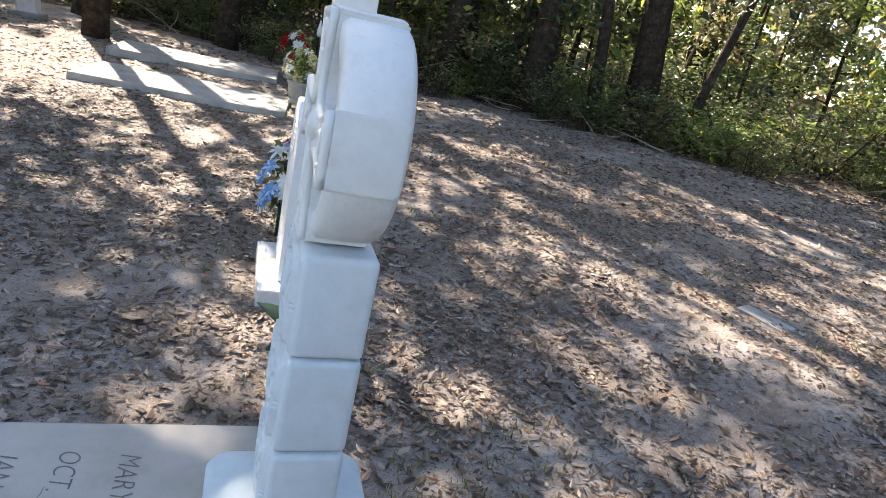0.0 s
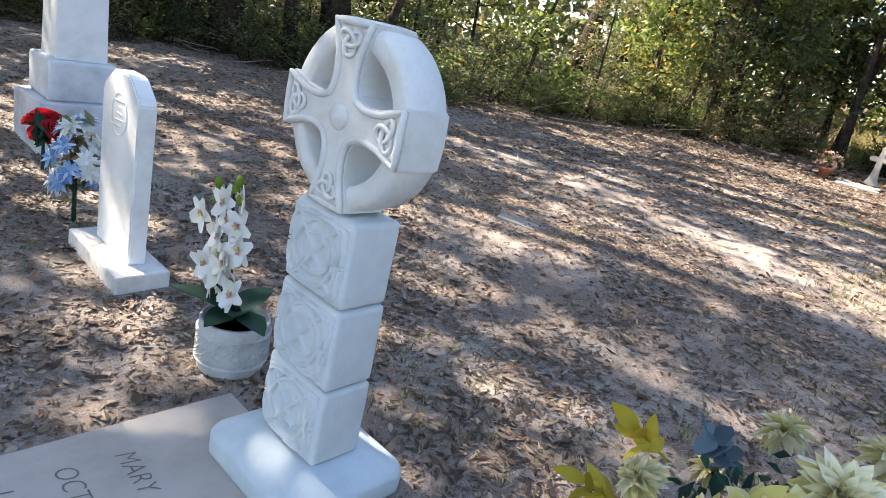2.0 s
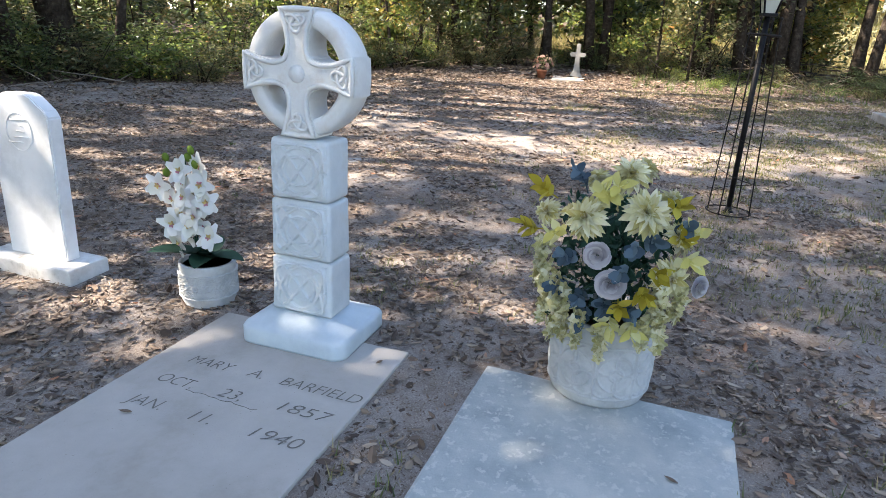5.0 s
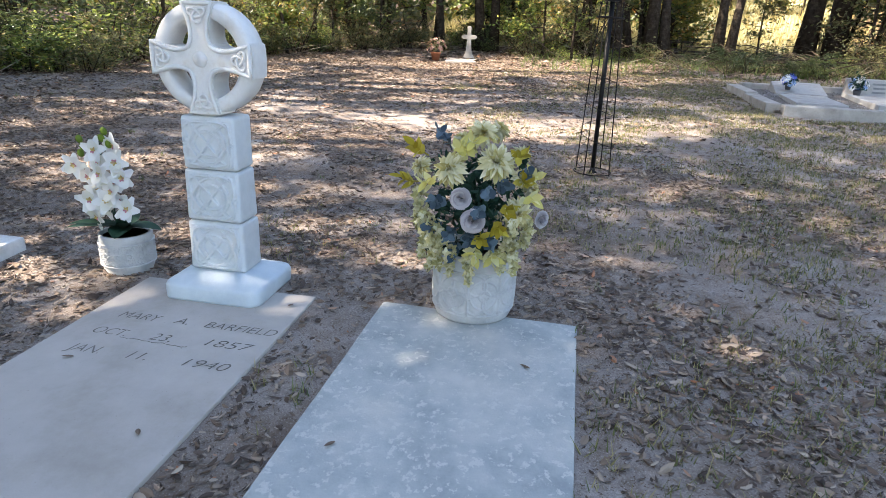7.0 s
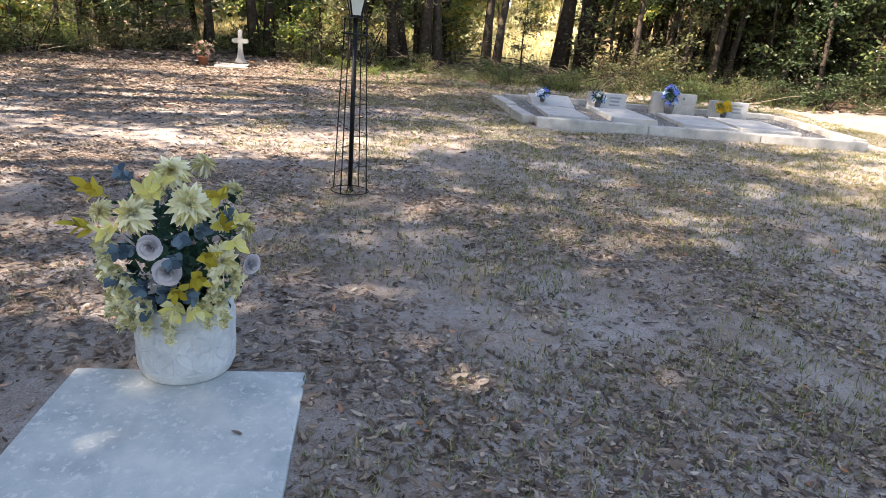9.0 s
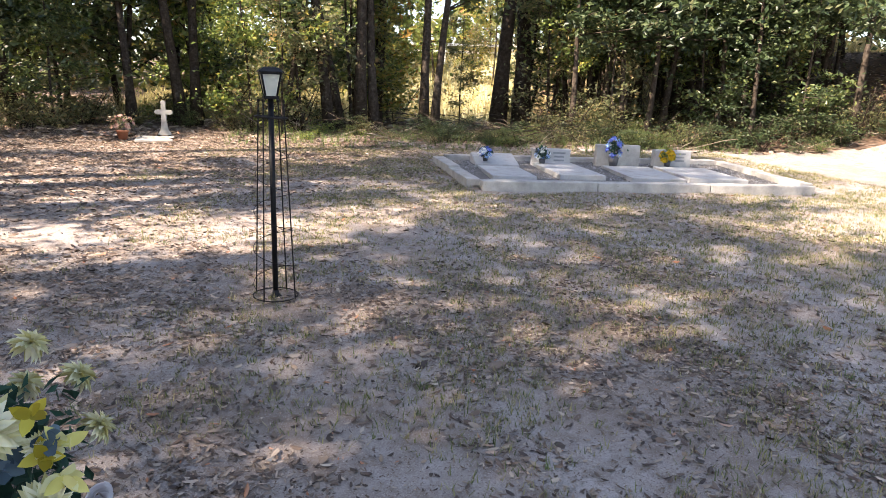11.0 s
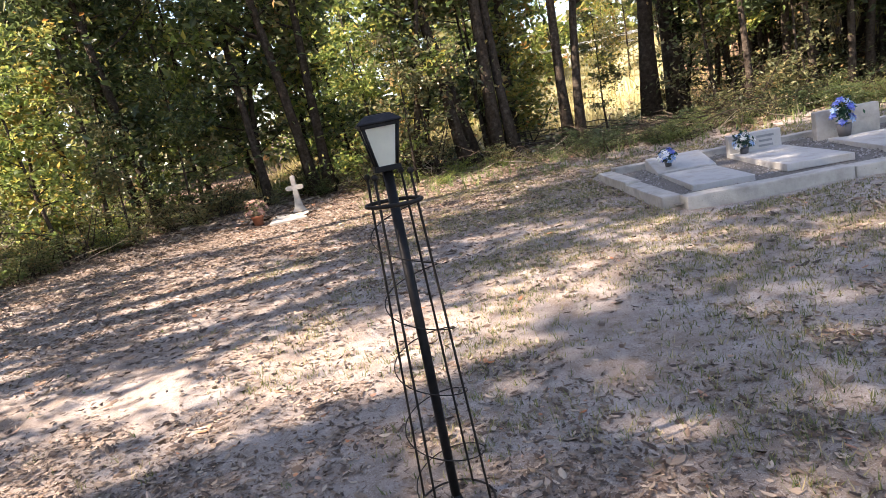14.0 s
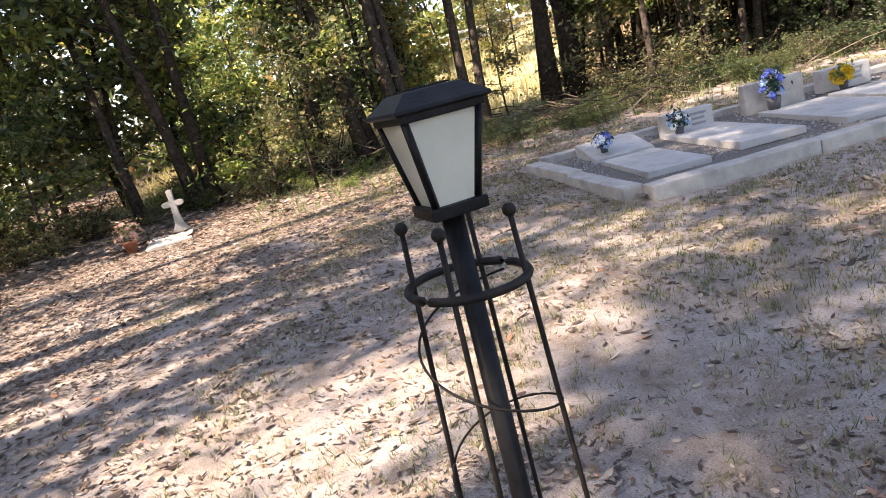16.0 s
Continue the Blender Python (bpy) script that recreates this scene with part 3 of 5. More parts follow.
part("solar_panel", box(0.075, 0.075, 0.003, (0, 0, h1 + 0.0445), bevel=0.001), BLACK, roof)

ob = thing("plant_obelisk", "tapered black iron plant obelisk standing round the pole", "trellis", pose(LX, LY, LZ))


def hoop(r, z, rad, tilt=0.0, ph=0.0, n=36):
    return [(r * math.cos(t), r * math.sin(t), z + tilt * math.sin(t + ph)) for t in np.linspace(0, 6.2832, n, endpoint=False)]


part("top_ring", tube("top_ring", hoop(0.111, 1.355, 0, 0.004), 0.0085, WIRE, 8, True), WIRE, ob)
part("base_ring", tube("base_ring", hoop(0.168, 0.012, 0, 0.004, 1), 0.0055, WIRE, 6, True), WIRE, ob)
turns = np.linspace(0, 1, 150)
part("spiral_wire", tube("spiral_wire", [((0.1105 + 0.056 * u + 0.006 * math.sin(17 * u)) * math.cos(-0.9 + 28.3 * u), (0.1105 + 0.056 * u + 0.006 * math.sin(17 * u)) * math.sin(-0.9 + 28.3 * u), 1.335 - 1.26 * u + 0.012 * math.sin(28.3 * u)) for u in turns], 0.0027, WIRE, 5), WIRE, ob, "thin iron wire wound down the rods")
for az in (62, 152, 242, 332):
    c, s = math.cos(radians(az)), math.sin(radians(az))
    rod = part("rod", tube("rod", [((0.168 - 0.066 * u) * c, (0.168 - 0.066 * u) * s, 0.0 + 1.46 * u) for u in np.linspace(0, 1, 8)], 0.0052, WIRE, 6), WIRE, ob)
    bm = bmesh.new()
    bmesh.ops.create_uvsphere(bm, u_segments=12, v_segments=8, radius=0.0125)
    for v in bm.verts:
        v.co += Vector((0.1015 * c, 0.1015 * s, 1.47))
    part("ball_finial", bm, WIRE, rod, smooth=True)

# ---- kerbed plot ----
PLOT = [Vector((8.22, -3.46)), Vector((11.75, -3.6)), Vector((11.7, -10.35)), Vector((7.95, -9.55))]
KW, KH = 0.24, 0.15


def kerb(a, b, name_group, i):
    d = b - a
    mid = (a + b) / 2
    z = min(gzf(a.x, a.y), gzf(b.x, b.y))
    t = thing("kerb_stone", "long weathered concrete kerb stone round a family plot", "kerb", pose(mid.x, mid.y, z - 0.08, 0, 0, math.degrees(math.atan2(d.y, d.x))), name_group)
    part("stone", box(d.length - 0.012, KW, KH + 0.08, bevel=0.018, seg=2, cuts=4, rough=0.009, seed=i), CONCRETE, t)


def lerp(a, b, u):
    return a + (b - a) * u


n = 0
for a, b, cuts_ in ((PLOT[3], PLOT[0], [0.0, 0.33, 0.665, 0.985]), (PLOT[0], PLOT[1], [0.035, 0.5, 1.0]), (PLOT[1], PLOT[2], [0.02, 0.33, 0.66, 0.98]), (PLOT[2], PLOT[3], [0.0, 0.5, 0.965])):
    for u, v in zip(cuts_, cuts_[1:]):
        kerb(lerp(a, b, u), lerp(a, b, v), "plot kerb", n)
        n += 1
z = gzf(9.8, -6.5)
cx, cy = 10.0, -6.7
bed = mesh("gravel_bed", [(p.x, p.y, gzf(p.x, p.y) + 0.045) for p in PLOT], [(0, 3, 2, 1)], GRAVEL_BED)
tagged(new("gravel_bed", bed), "grey gravel bed inside the kerbed plot", "gravel", kind="structure")
pts = []
while len(pts) < 5000:
    u, v = rng.uniform(0.03, 0.97, 2)
    p = lerp(lerp(PLOT[0], PLOT[1], u), lerp(PLOT[3], PLOT[2], u), v)
    pts.append((p.x, p.y, gzf(p.x, p.y) + 0.05))
C = np.array(pts)
s = rng.uniform(0.012, 0.03, len(C))
tet = np.array([(1, 0, 0), (-0.5, 0.8, 0), (-0.5, -0.8, 0), (0, 0, 0.8)])
V = (C[:, None] + tet[None] * s[:, None, None]).reshape(-1, 3)
F = np.concatenate([np.arange(len(C))[:, None] * 4 + np.array(f) for f in ((0, 1, 3), (1, 2, 3), (2, 0, 3))])
tagged(new("gravel", mesh("gravel", V, F, GRAVEL)), "loose grey gravel stones", "gravel", kind="stuff")

SLABS = [((8.95, -3.95), (8.72, -4.72), (10.50, -4.12)), ((8.95, -5.2), (8.82, -6.06), (11.0, -5.42)), ((8.62, -6.48), (8.68, -7.5), (10.62, -6.86)), ((8.62, -7.62), (8.6, -8.74), (10.55, -8.0))]
for i, (fl_, fr, bl) in enumerate(SLABS):
    fl_, fr, bl = Vector(fl_), Vector(fr), Vector(bl)
    ax = bl - fl_
    ang = math.degrees(math.atan2(ax.y, ax.x))
    mid = (fr + bl) / 2
    w = (fr - fl_).length
    t = thing("grave_slab", "flat pale concrete grave slab in a gravelled plot", "grave slab", pose(mid.x, mid.y, gzf(mid.x, mid.y) + 0.03, 0, 0, ang), "plot slabs")
    part("slab_top", box(ax.length, w * 0.97, 0.10, bevel=0.012, cuts=2, rough=0.003, seed=i), PALE, t)

STONES = [(11.0, -5.84, 0.80, 0.37, PALE, "low pale headstone with cut lettering"), (11.0, -7.35, 0.95, 0.47, CONCRETE, "plain tan concrete headstone"), (11.05, -8.68, 0.83, 0.36, PALE, "low white headstone with cut lettering")]
DARKBAR = material("lettering_grey", [(0.3, (0.16, 0.17, 0.18)), (0.7, (0.24, 0.25, 0.26))], scale=20, rough=0.9, bump=0)
for i, (x, y, w, h, mt, lab) in enumerate(STONES):
    t = thing("headstone", lab, "headstone", pose(x, y, gzf(x, y) + 0.04, 0, 0, -8), "plot headstones")
    body = part("tablet", box(0.17, w, h, bevel=0.015, cuts=2, rough=0.004, seed=i), mt, t)
    if i != 1:
        for k in range(3):
            bw = (0.26, 0.20, 0.22)[k]
            part("lettering", box(0.004, bw, 0.035, (-0.0865, -0.16, 0.27 - 0.075 * k), bevel=0), DARKBAR, body, "line of grey lettering")
t = thing("grave_marker", "slanted pale concrete grave marker", "headstone", pose(11.05, -4.62, gzf(11.05, -4.62) + 0.03, 0, 0, -7), "plot headstones")
bm = prism([(-0.5, 0.06), (0.35, 0.22), (0.40, 0.20), (0.40, 0.0), (-0.5, 0.0)], 0.88, 0.01)
bmesh.ops.rotate(bm, verts=bm.verts, cent=(0, 0, 0), matrix=Matrix.Rotation(radians(-90), 3, "Z"))
bmesh.ops.translate(bm, verts=bm.verts, vec=(0.0, 0.44, 0))
part("marker", bm, PALE, t)

# ---- far cross ----
X0, Y0 = 15.5, 2.56
zc = gzf(X0, Y0)
t = thing("grave_slab", "low mossy concrete slab before a small cross", "grave slab", pose(14.85, 2.65, gzf(14.85, 2.65) - 0.05, 0, 0, 8))
part("slab_top", box(1.4, 0.8, 0.09, bevel=0.02, cuts=2, rough=0.01), CONCRETE, t)
t = thing("grave_cross", "small pale stone cross with a flared foot", "grave cross", pose(X0, Y0, zc - 0.02, 0, 0, 4))
out = [(-0.18, 0.0), (0.18, 0.0), (0.15, 0.06), (0.09, 0.16), (0.065, 0.35), (0.058, 0.53), (0.16, 0.53), (0.20, 0.55), (0.215, 0.59), (0.20, 0.63), (0.16, 0.645), (0.055, 0.645), (0.05, 0.78), (0.065, 0.82), (0.045, 0.86), (0.0, 0.875), (-0.045, 0.86), (-0.065, 0.82), (-0.05, 0.78), (-0.055, 0.645), (-0.16, 0.645), (-0.20, 0.63), (-0.215, 0.59), (-0.20, 0.55), (-0.16, 0.53), (-0.058, 0.53), (-0.065, 0.35), (-0.09, 0.16), (-0.15, 0.06)]
bm = prism(out, 0.10, 0.012)
part("cross", bm, CONCRETE, t)


# ---- silk flowers and planters ----
def silk(name, a, b, c, translucent=0.25):
    return material(name, [(0.0, a), (0.5, b), (1.0, c)], island=True, rough=0.7, bump=0, translucent=translucent, spec=0.25)


CREAM = silk("cream_petals", (0.50, 0.44, 0.16), (0.76, 0.72, 0.46), (0.84, 0.82, 0.66))
PALEY = silk("pale_yellow_leaves", (0.62, 0.56, 0.16), (0.72, 0.68, 0.30), (0.78, 0.75, 0.42))
MUSTARD = silk("mustard_leaves", (0.28, 0.22, 0.02), (0.42, 0.34, 0.03), (0.56, 0.48, 0.08))
ROSE = silk("grey_rose_petals", (0.40, 0.38, 0.40), (0.52, 0.50, 0.52), (0.60, 0.58, 0.58))
EUCA = silk("blue_grey_leaves", (0.05, 0.085, 0.115), (0.10, 0.155, 0.20), (0.17, 0.25, 0.31))
HYDR = silk("cream_green_florets", (0.42, 0.39, 0.16), (0.62, 0.58, 0.33), (0.78, 0.75, 0.56))
WHITE = silk("white_petals", (0.74, 0.74, 0.66), (0.82, 0.82, 0.78), (0.85, 0.85, 0.84), 0.3)
LIP = silk("orchid_lips", (0.40, 0.10, 0.22), (0.62, 0.50, 0.18), (0.55, 0.22, 0.32))
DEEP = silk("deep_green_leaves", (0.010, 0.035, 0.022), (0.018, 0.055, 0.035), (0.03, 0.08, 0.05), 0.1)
BUD = silk("green_buds", (0.10, 0.16, 0.02), (0.16, 0.23, 0.03), (0.22, 0.28, 0.05), 0.1)
RED = silk("red_petals", (0.40, 0.01, 0.02), (0.60, 0.02, 0.03), (0.70, 0.06, 0.06))
BLUE = silk("blue_petals", (0.12, 0.24, 0.52), (0.26, 0.42, 0.66), (0.55, 0.66, 0.78))
DEEPBLUE = silk("deep_blue_petals", (0.05, 0.08, 0.38), (0.10, 0.15, 0.52), (0.25, 0.32, 0.62))
YELLOW = silk("yellow_petals", (0.62, 0.36, 0.02), (0.74, 0.52, 0.03), (0.78, 0.62, 0.08))
DRY = silk("dried_pink_flowers", (0.34, 0.17, 0.13), (0.46, 0.27, 0.21), (0.55, 0.38, 0.30))
TERRA = material("terracotta", [(0.3, (0.30, 0.11, 0.06)), (0.7, (0.42, 0.18, 0.10))], scale=9, rough=0.9, bump=0.3)
DARKPOT = material("dark_plastic_vase", [(0.3, (0.05, 0.05, 0.055)), (0.7, (0.09, 0.09, 0.095))], scale=9, rough=0.6, bump=0.1)


def petal_into(V, F, M, L, W, curl=0.3, cup=0.2, blunt=0.5, seg=4):
    """One petal along x, widest past its middle, bent up by curl and cupped across."""
    base = len(V)
    for i in range(seg + 1):
        u = i / seg
        w = W * 0.5 * (math.sin(math.pi * min(1, 0.06 + 0.94 * u ** (0.9 if blunt < 0.5 else 0.75))) ** (1.0 - 0.5 * blunt) if u < 1 else (0.05 if blunt < 0.8 else 0.38))
        x, z = L * (u - 0.18 * abs(curl) * u * u), L * curl * u * u * 0.6
        for j in (-1, 0, 1):
            V.append(tuple(M @ Vector((x, j * w, z + cup * w * j * j))))
    for i in range(seg):
        for j in range(2):
            a = base + i * 3 + j
            F.append((a, a + 1, a + 4, a + 3))


def whorl(name, layers, mat, seed, jitter=8):
    """A flower head facing +z, from layers of (count, length, width, tilt, curl, cup, blunt, start radius)."""
    r = np.random.default_rng(seed)
    V, F = [], []
    for k, (n, L, W, tilt, curl, cup, blunt, r0) in enumerate(layers):
        off = r.uniform(0, 360)
        for i in range(n):
            M = pose(0, 0, 0.002 * k, 0, 0, off + 360 * i / n + r.normal() * jitter) @ pose(r0, 0, 0, 0, -tilt + r.normal() * jitter)
            petal_into(V, F, M, L * r.uniform(0.88, 1.1), W, curl, cup, blunt)
    return mesh(name, V, F, mat, True)


def dahlia(mat, seed):
    return whorl("flower_head", [(15, 1.0, 0.33, -24, -0.3, 0.8, 0.7, 0.0), (15, 0.98, 0.33, -6, -0.2, 0.8, 0.7, 0.0), (14, 0.9, 0.31, 12, -0.25, 0.9, 0.7, 0.0), (13, 0.8, 0.28, 28, -0.2, 0.9, 0.7, 0.0), (11, 0.68, 0.25, 44, -0.1, 1.0, 0.7, 0.0), (9, 0.55, 0.2, 60, 0.1, 1.0, 0.7, 0.0), (7, 0.42, 0.15, 76, 0.1, 1.0, 0.7, 0.0)], mat, seed, 11)


def rose(mat, seed):
    """A rose facing +z: rings of overlapping cupped petals with rolled lips, closing to a bud."""
    r = np.random.default_rng(seed)
    V, F = [], []
    for n, rad, h in ((5, 0.88, 0.22), (5, 0.74, 0.42), (4, 0.58, 0.56), (4, 0.42, 0.66), (3, 0.27, 0.72), (3, 0.13, 0.76)):
        turn = r.uniform(0, 6.28)
        for i in range(n):
            base = len(V)
            mid_, span, top_ = turn + 6.2832 * i / n, 6.2832 / n * 0.72, h * r.uniform(0.9, 1.1)
            for j in range(6):
                u = j / 5
                out_ = rad * (0.45 + 0.5 * math.sin(1.5708 * min(1, u * 1.25)) + 0.22 * max(0, u - 0.7) / 0.3)
                for k in range(6):
                    v = k / 2.5 - 1
                    w = mid_ + span * v * (0.55 + 0.45 * math.sin(math.pi * (0.15 + 0.6 * u)))
                    q = out_ + 0.05 * v
                    V.append((q * math.cos(w), q * math.sin(w), top_ * (u - 0.2 * u * v * v) - 0.06 * max(0, u - 0.8) / 0.2))
            for j in range(5):
                for k in range(5):
                    c0 = base + j * 6 + k
                    F.append((c0, c0 + 1, c0 + 7, c0 + 6))
    return mesh("flower_head", V, F, mat, True)


def daisy(mat, seed):
    return whorl("flower_head", [(11, 1.0, 0.34, 5, -0.2, 0.3, 0.6, 0.05), (8, 0.8, 0.3, 22, -0.1, 0.3, 0.6, 0.05)], mat, seed)


def floret_string(seed, n, length, mat):
    """A hanging string of four-petalled florets, from the top downward."""
    r = np.random.default_rng(seed)
    V, F = [], []
    for i in range(n):
        u = (i + r.uniform()) / n
        c = Vector((r.normal() * 0.015 * (1.2 - u), r.normal() * 0.017 * (1.25 - u), -length * u))
        M0 = Matrix.Translation(c) @ pose(0, 0, 0, r.uniform(-60, 60), -70 + r.normal() * 40, r.uniform(0, 360))
        for k in range(4):
            petal_into(V, F, M0 @ pose(0, 0, 0, 0, -18, 90 * k), 0.023 * r.uniform(0.8, 1.2), 0.019, -0.1, 0.3, 0.9, 3)
    return mesh("floret_string", V, F, mat, True)


def sprig(seed, n, length, leaf, width, mat, blunt, name="leaf_sprig"):
    """A stem along z with paired leaves."""
    r = np.random.default_rng(seed)
    V, F = [], []
    tube_into(V, F, [(0.01 * math.sin(3 * u), 0, length * u) for u in np.linspace(0, 1, 6)], [0.003] * 6, 5)
    for i in range(n):
        u = 0.25 + 0.75 * i / n
        for s in (0, 180):
            M = Matrix.Translation((0.01 * math.sin(3 * u), 0, length * u)) @ pose(0, 0, 0, 0, 0, s + 85 * i + r.normal() * 20) @ pose(0, 0, 0, r.normal() * 20, -30 + r.normal() * 18)
            petal_into(V, F, M, leaf * r.uniform(0.75, 1.15), width, 0.1, 0.25, blunt)
    petal_into(V, F, Matrix.Translation((0, 0, length)) @ pose(0, 0, 0, 0, -75), leaf, width, 0.1, 0.25, blunt)
    return mesh(name, V, F, mat, True)


def facing(p, way, size, spin=0.0):
    q = Vector(way).normalized().to_track_quat("Z", "Y").to_matrix().to_4x4()
    return Matrix.Translation(p) @ q @ pose(0, 0, 0, 0, 0, spin) @ Matrix.Diagonal((size, size, size, 1))


def relief_shell(R, H, pattern):
    """A thin shell round a pot's wall, raised where its pattern of cast bands runs."""
    lo, hi, reps = (0.12, 0.80, 8) if pattern == "arches" else (0.22, 0.80, 14)
    n, m = 48 * reps if pattern == "arches" else 24 * reps, 72
    cell = 6.2832 * R / reps
    th = np.arange(n) * 6.2832 / n
    T, Z = np.meshgrid(th, np.linspace(lo * H, hi * H, m), indexing="ij")
    u = (T * R) % cell - cell / 2
    v = Z - H * (lo + hi) / 2
    half = H * (hi - lo) / 2

    def band(d, width):
        return np.clip((width - np.abs(d)) / 0.0025, 0, 1)

    top = np.maximum(band(v - half * 0.97, 0.005), band(v + half * 0.97, 0.005))
    if pattern == "arches":
        top = np.maximum(top, band(np.abs(u) - cell / 2, 0.005))
        for cy, cz, rad_ in ((0, 0, 0.44), (0.25, 0.3, 0.3), (-0.25, 0.3, 0.3), (0.25, -0.3, 0.3), (-0.25, -0.3, 0.3), (0, 0, 0.16)):
            top = np.maximum(top, (0.75 + 0.25 * np.sin(9 * u / cell + 7 * v / half)) * band(np.hypot(u - cy * cell, (v - cz * half * 1.5) * 0.95) - rad_ * cell, 0.0042))
    else:
        for k in (1, -1, 2.2, -2.2):
            top = np.maximum(top, (0.7 + 0.3 * np.sin(40 * v / half * 0.3 + k)) * band(v - half * 0.8 * np.sin(6.2832 * u / cell * (1 if abs(k) < 2 else 2) + k), 0.004))
        top = np.maximum(top, 0.8 * band(np.hypot(u, v) - 0.25 * cell, 0.004))
    grow = R * np.interp(Z / H, [0, 0.3, 0.82], [0.96, 1.0, 1.0])
    rad = grow + 0.0012 + 0.009 * top
    rad[:, 0] = rad[:, -1] = R * 0.95
    V_ = np.stack([rad * np.cos(T), rad * np.sin(T), Z], -1).reshape(-1, 3)
    i, j = np.meshgrid(np.arange(n), np.arange(m - 1), indexing="ij")
    a, b = (i * m + j).ravel(), (((i + 1) % n) * m + j).ravel()
    return mesh("relief", V_, np.stack([a, b, b + 1, a + 1], 1), POT, True)


def planter(m, R, H, label, seed, relief, name="planter"):
    t = thing(name, label, "planter", m)
    body = part("pot", lathe([(0.0, 0.0), (R * 0.93, 0.0), (R * 0.96, 0.012), (R, H * 0.3), (R * 1.0, H * 0.82), (R * 1.015, H * 0.84), (R * 1.01, H * 0.97), (R * 0.99, H), (R * 0.9, H), (R * 0.88, H * 0.9), (0.0, H * 0.88)], 48), POT, t, smooth=True)
    part("relief", relief_shell(R, H, relief), POT, body, {"arches": "interlaced arches cast in relief", "band": "band of knotwork cast in relief"}[relief])
    part("soil", lathe([(0.0, H * 0.905), (R * 0.88, H * 0.905)], 24), GRAVEL_BED, t)
    return t


PX, PY, PZ = 0.325, 0.145, 0.03
planter(pose(PX, PY, PZ), 0.205, 0.345, "large grey cast stone planter with arched relief, filled with silk flowers", 1, "arches")
bq = thing("flower_arrangement", "full silk arrangement of cream dahlias, grey roses and blue eucalyptus", "silk flowers", pose(PX, PY, PZ + 0.34))
r9 = np.random.default_rng(9)
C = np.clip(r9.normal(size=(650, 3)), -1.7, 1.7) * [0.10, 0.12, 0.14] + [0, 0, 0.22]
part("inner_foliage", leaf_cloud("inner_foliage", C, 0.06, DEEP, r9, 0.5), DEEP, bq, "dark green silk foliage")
part("stem_bundle", tube("stem_bundle", [(0, 0, -0.04), (0.01, 0, 0.1), (0, 0.01, 0.3)], [0.04, 0.03, 0.01], DEEP, 8), DEEP, bq)


def spot(px, py, out=1.0):
    """A place on the bouquet's front dome, from across and up in hundredths of its width."""
    y, z = -px * 0.0030, py * 0.0026
    q = (y / 0.37) ** 2 + ((z - 0.26) / 0.44) ** 2
    x = -0.27 * math.sqrt(max(0.02, 1 - q)) * out
    return Vector((x, y, z)), Vector((x / 0.07, y / 0.137, (z - 0.24) / 0.16 + 0.35))


DH = [dahlia(CREAM, 61), dahlia(CREAM, 62)]
for i, (px, py, sz) in enumerate(((-36, 170, 0.094), (32, 186, 0.104), (8, 232, 0.082), (-86, 164, 0.064), (70, 100, 0.082), (70, 160, 0.052))):
    p, w = spot(px, py)
    d = part("dahlia", DH[i % 2], CREAM, bq, "cream silk dahlia", m=facing(p, w, sz, i * 40))
for px, py, x in ((20, 215, 0.18), (-40, 190, 0.2), (60, 170, 0.2), (0, 150, 0.26), (-70, 130, 0.18), (80, 110, 0.15)):
    part("dahlia", DH[0], CREAM, bq, "cream silk dahlia", m=facing((x, -px * 0.003, py * 0.0026), (0.7, -px * 0.01, 0.6), 0.07, px))
RS = rose(ROSE, 63)
for i, (px, py, sz) in enumerate(((4, 84, 0.056), (-16, 122, 0.049), (104, 84, 0.042))):
    p, w = spot(px, py)
    part("rose", RS, ROSE, bq, "greyish white silk rose", m=facing(p, w, sz, i * 50))
EU = [sprig(64, 5, 0.15, 0.045, 0.038, EUCA, 0.9), sprig(65, 4, 0.12, 0.05, 0.042, EUCA, 0.9)]
for i, (px, py) in enumerate(((20, 128), (42, 140), (-26, 60), (-22, 30), (-48, 110), (70, 160), (-48, 205), (0, 50), (30, 55), (-55, 70), (10, 100))):
    p, w = spot(px * 0.85, py * 0.95, 0.62)
    part("eucalyptus_sprig", EU[i % 2], EUCA, bq, "blue-grey silk eucalyptus sprig", m=facing(p, w, 1.0, i * 70))
YL = [sprig(66, 3, 0.10, 0.075, 0.034, MUSTARD, 0.3), sprig(67, 3, 0.09, 0.075, 0.036, PALEY, 0.3)]
for i, (px, py, k) in enumerate(((-14, 200, 1), (-6, 208, 1), (-22, 196, 1), (86, 158, 1), (42, 80, 0), (52, 110, 0), (7, 30, 1), (32, 25, 1), (72, 150, 0), (66, 190, 0), (-85, 190, 0), (-100, 140, 0), (15, 60, 0), (82, 128, 1), (-70, 140, 1))):
    p, w = spot(px * 0.9, py * 0.96, 0.8)
    part("leaf_sprig", YL[k], (MUSTARD, PALEY)[k], bq, ("mustard yellow silk leaves", "pale yellow silk leaves")[k], m=facing(p, w, 1.0, i * 55))
FS = [floret_string(71, 54, 0.20, HYDR), floret_string(72, 38, 0.14, HYDR), floret_string(73, 64, 0.25, HYDR)]
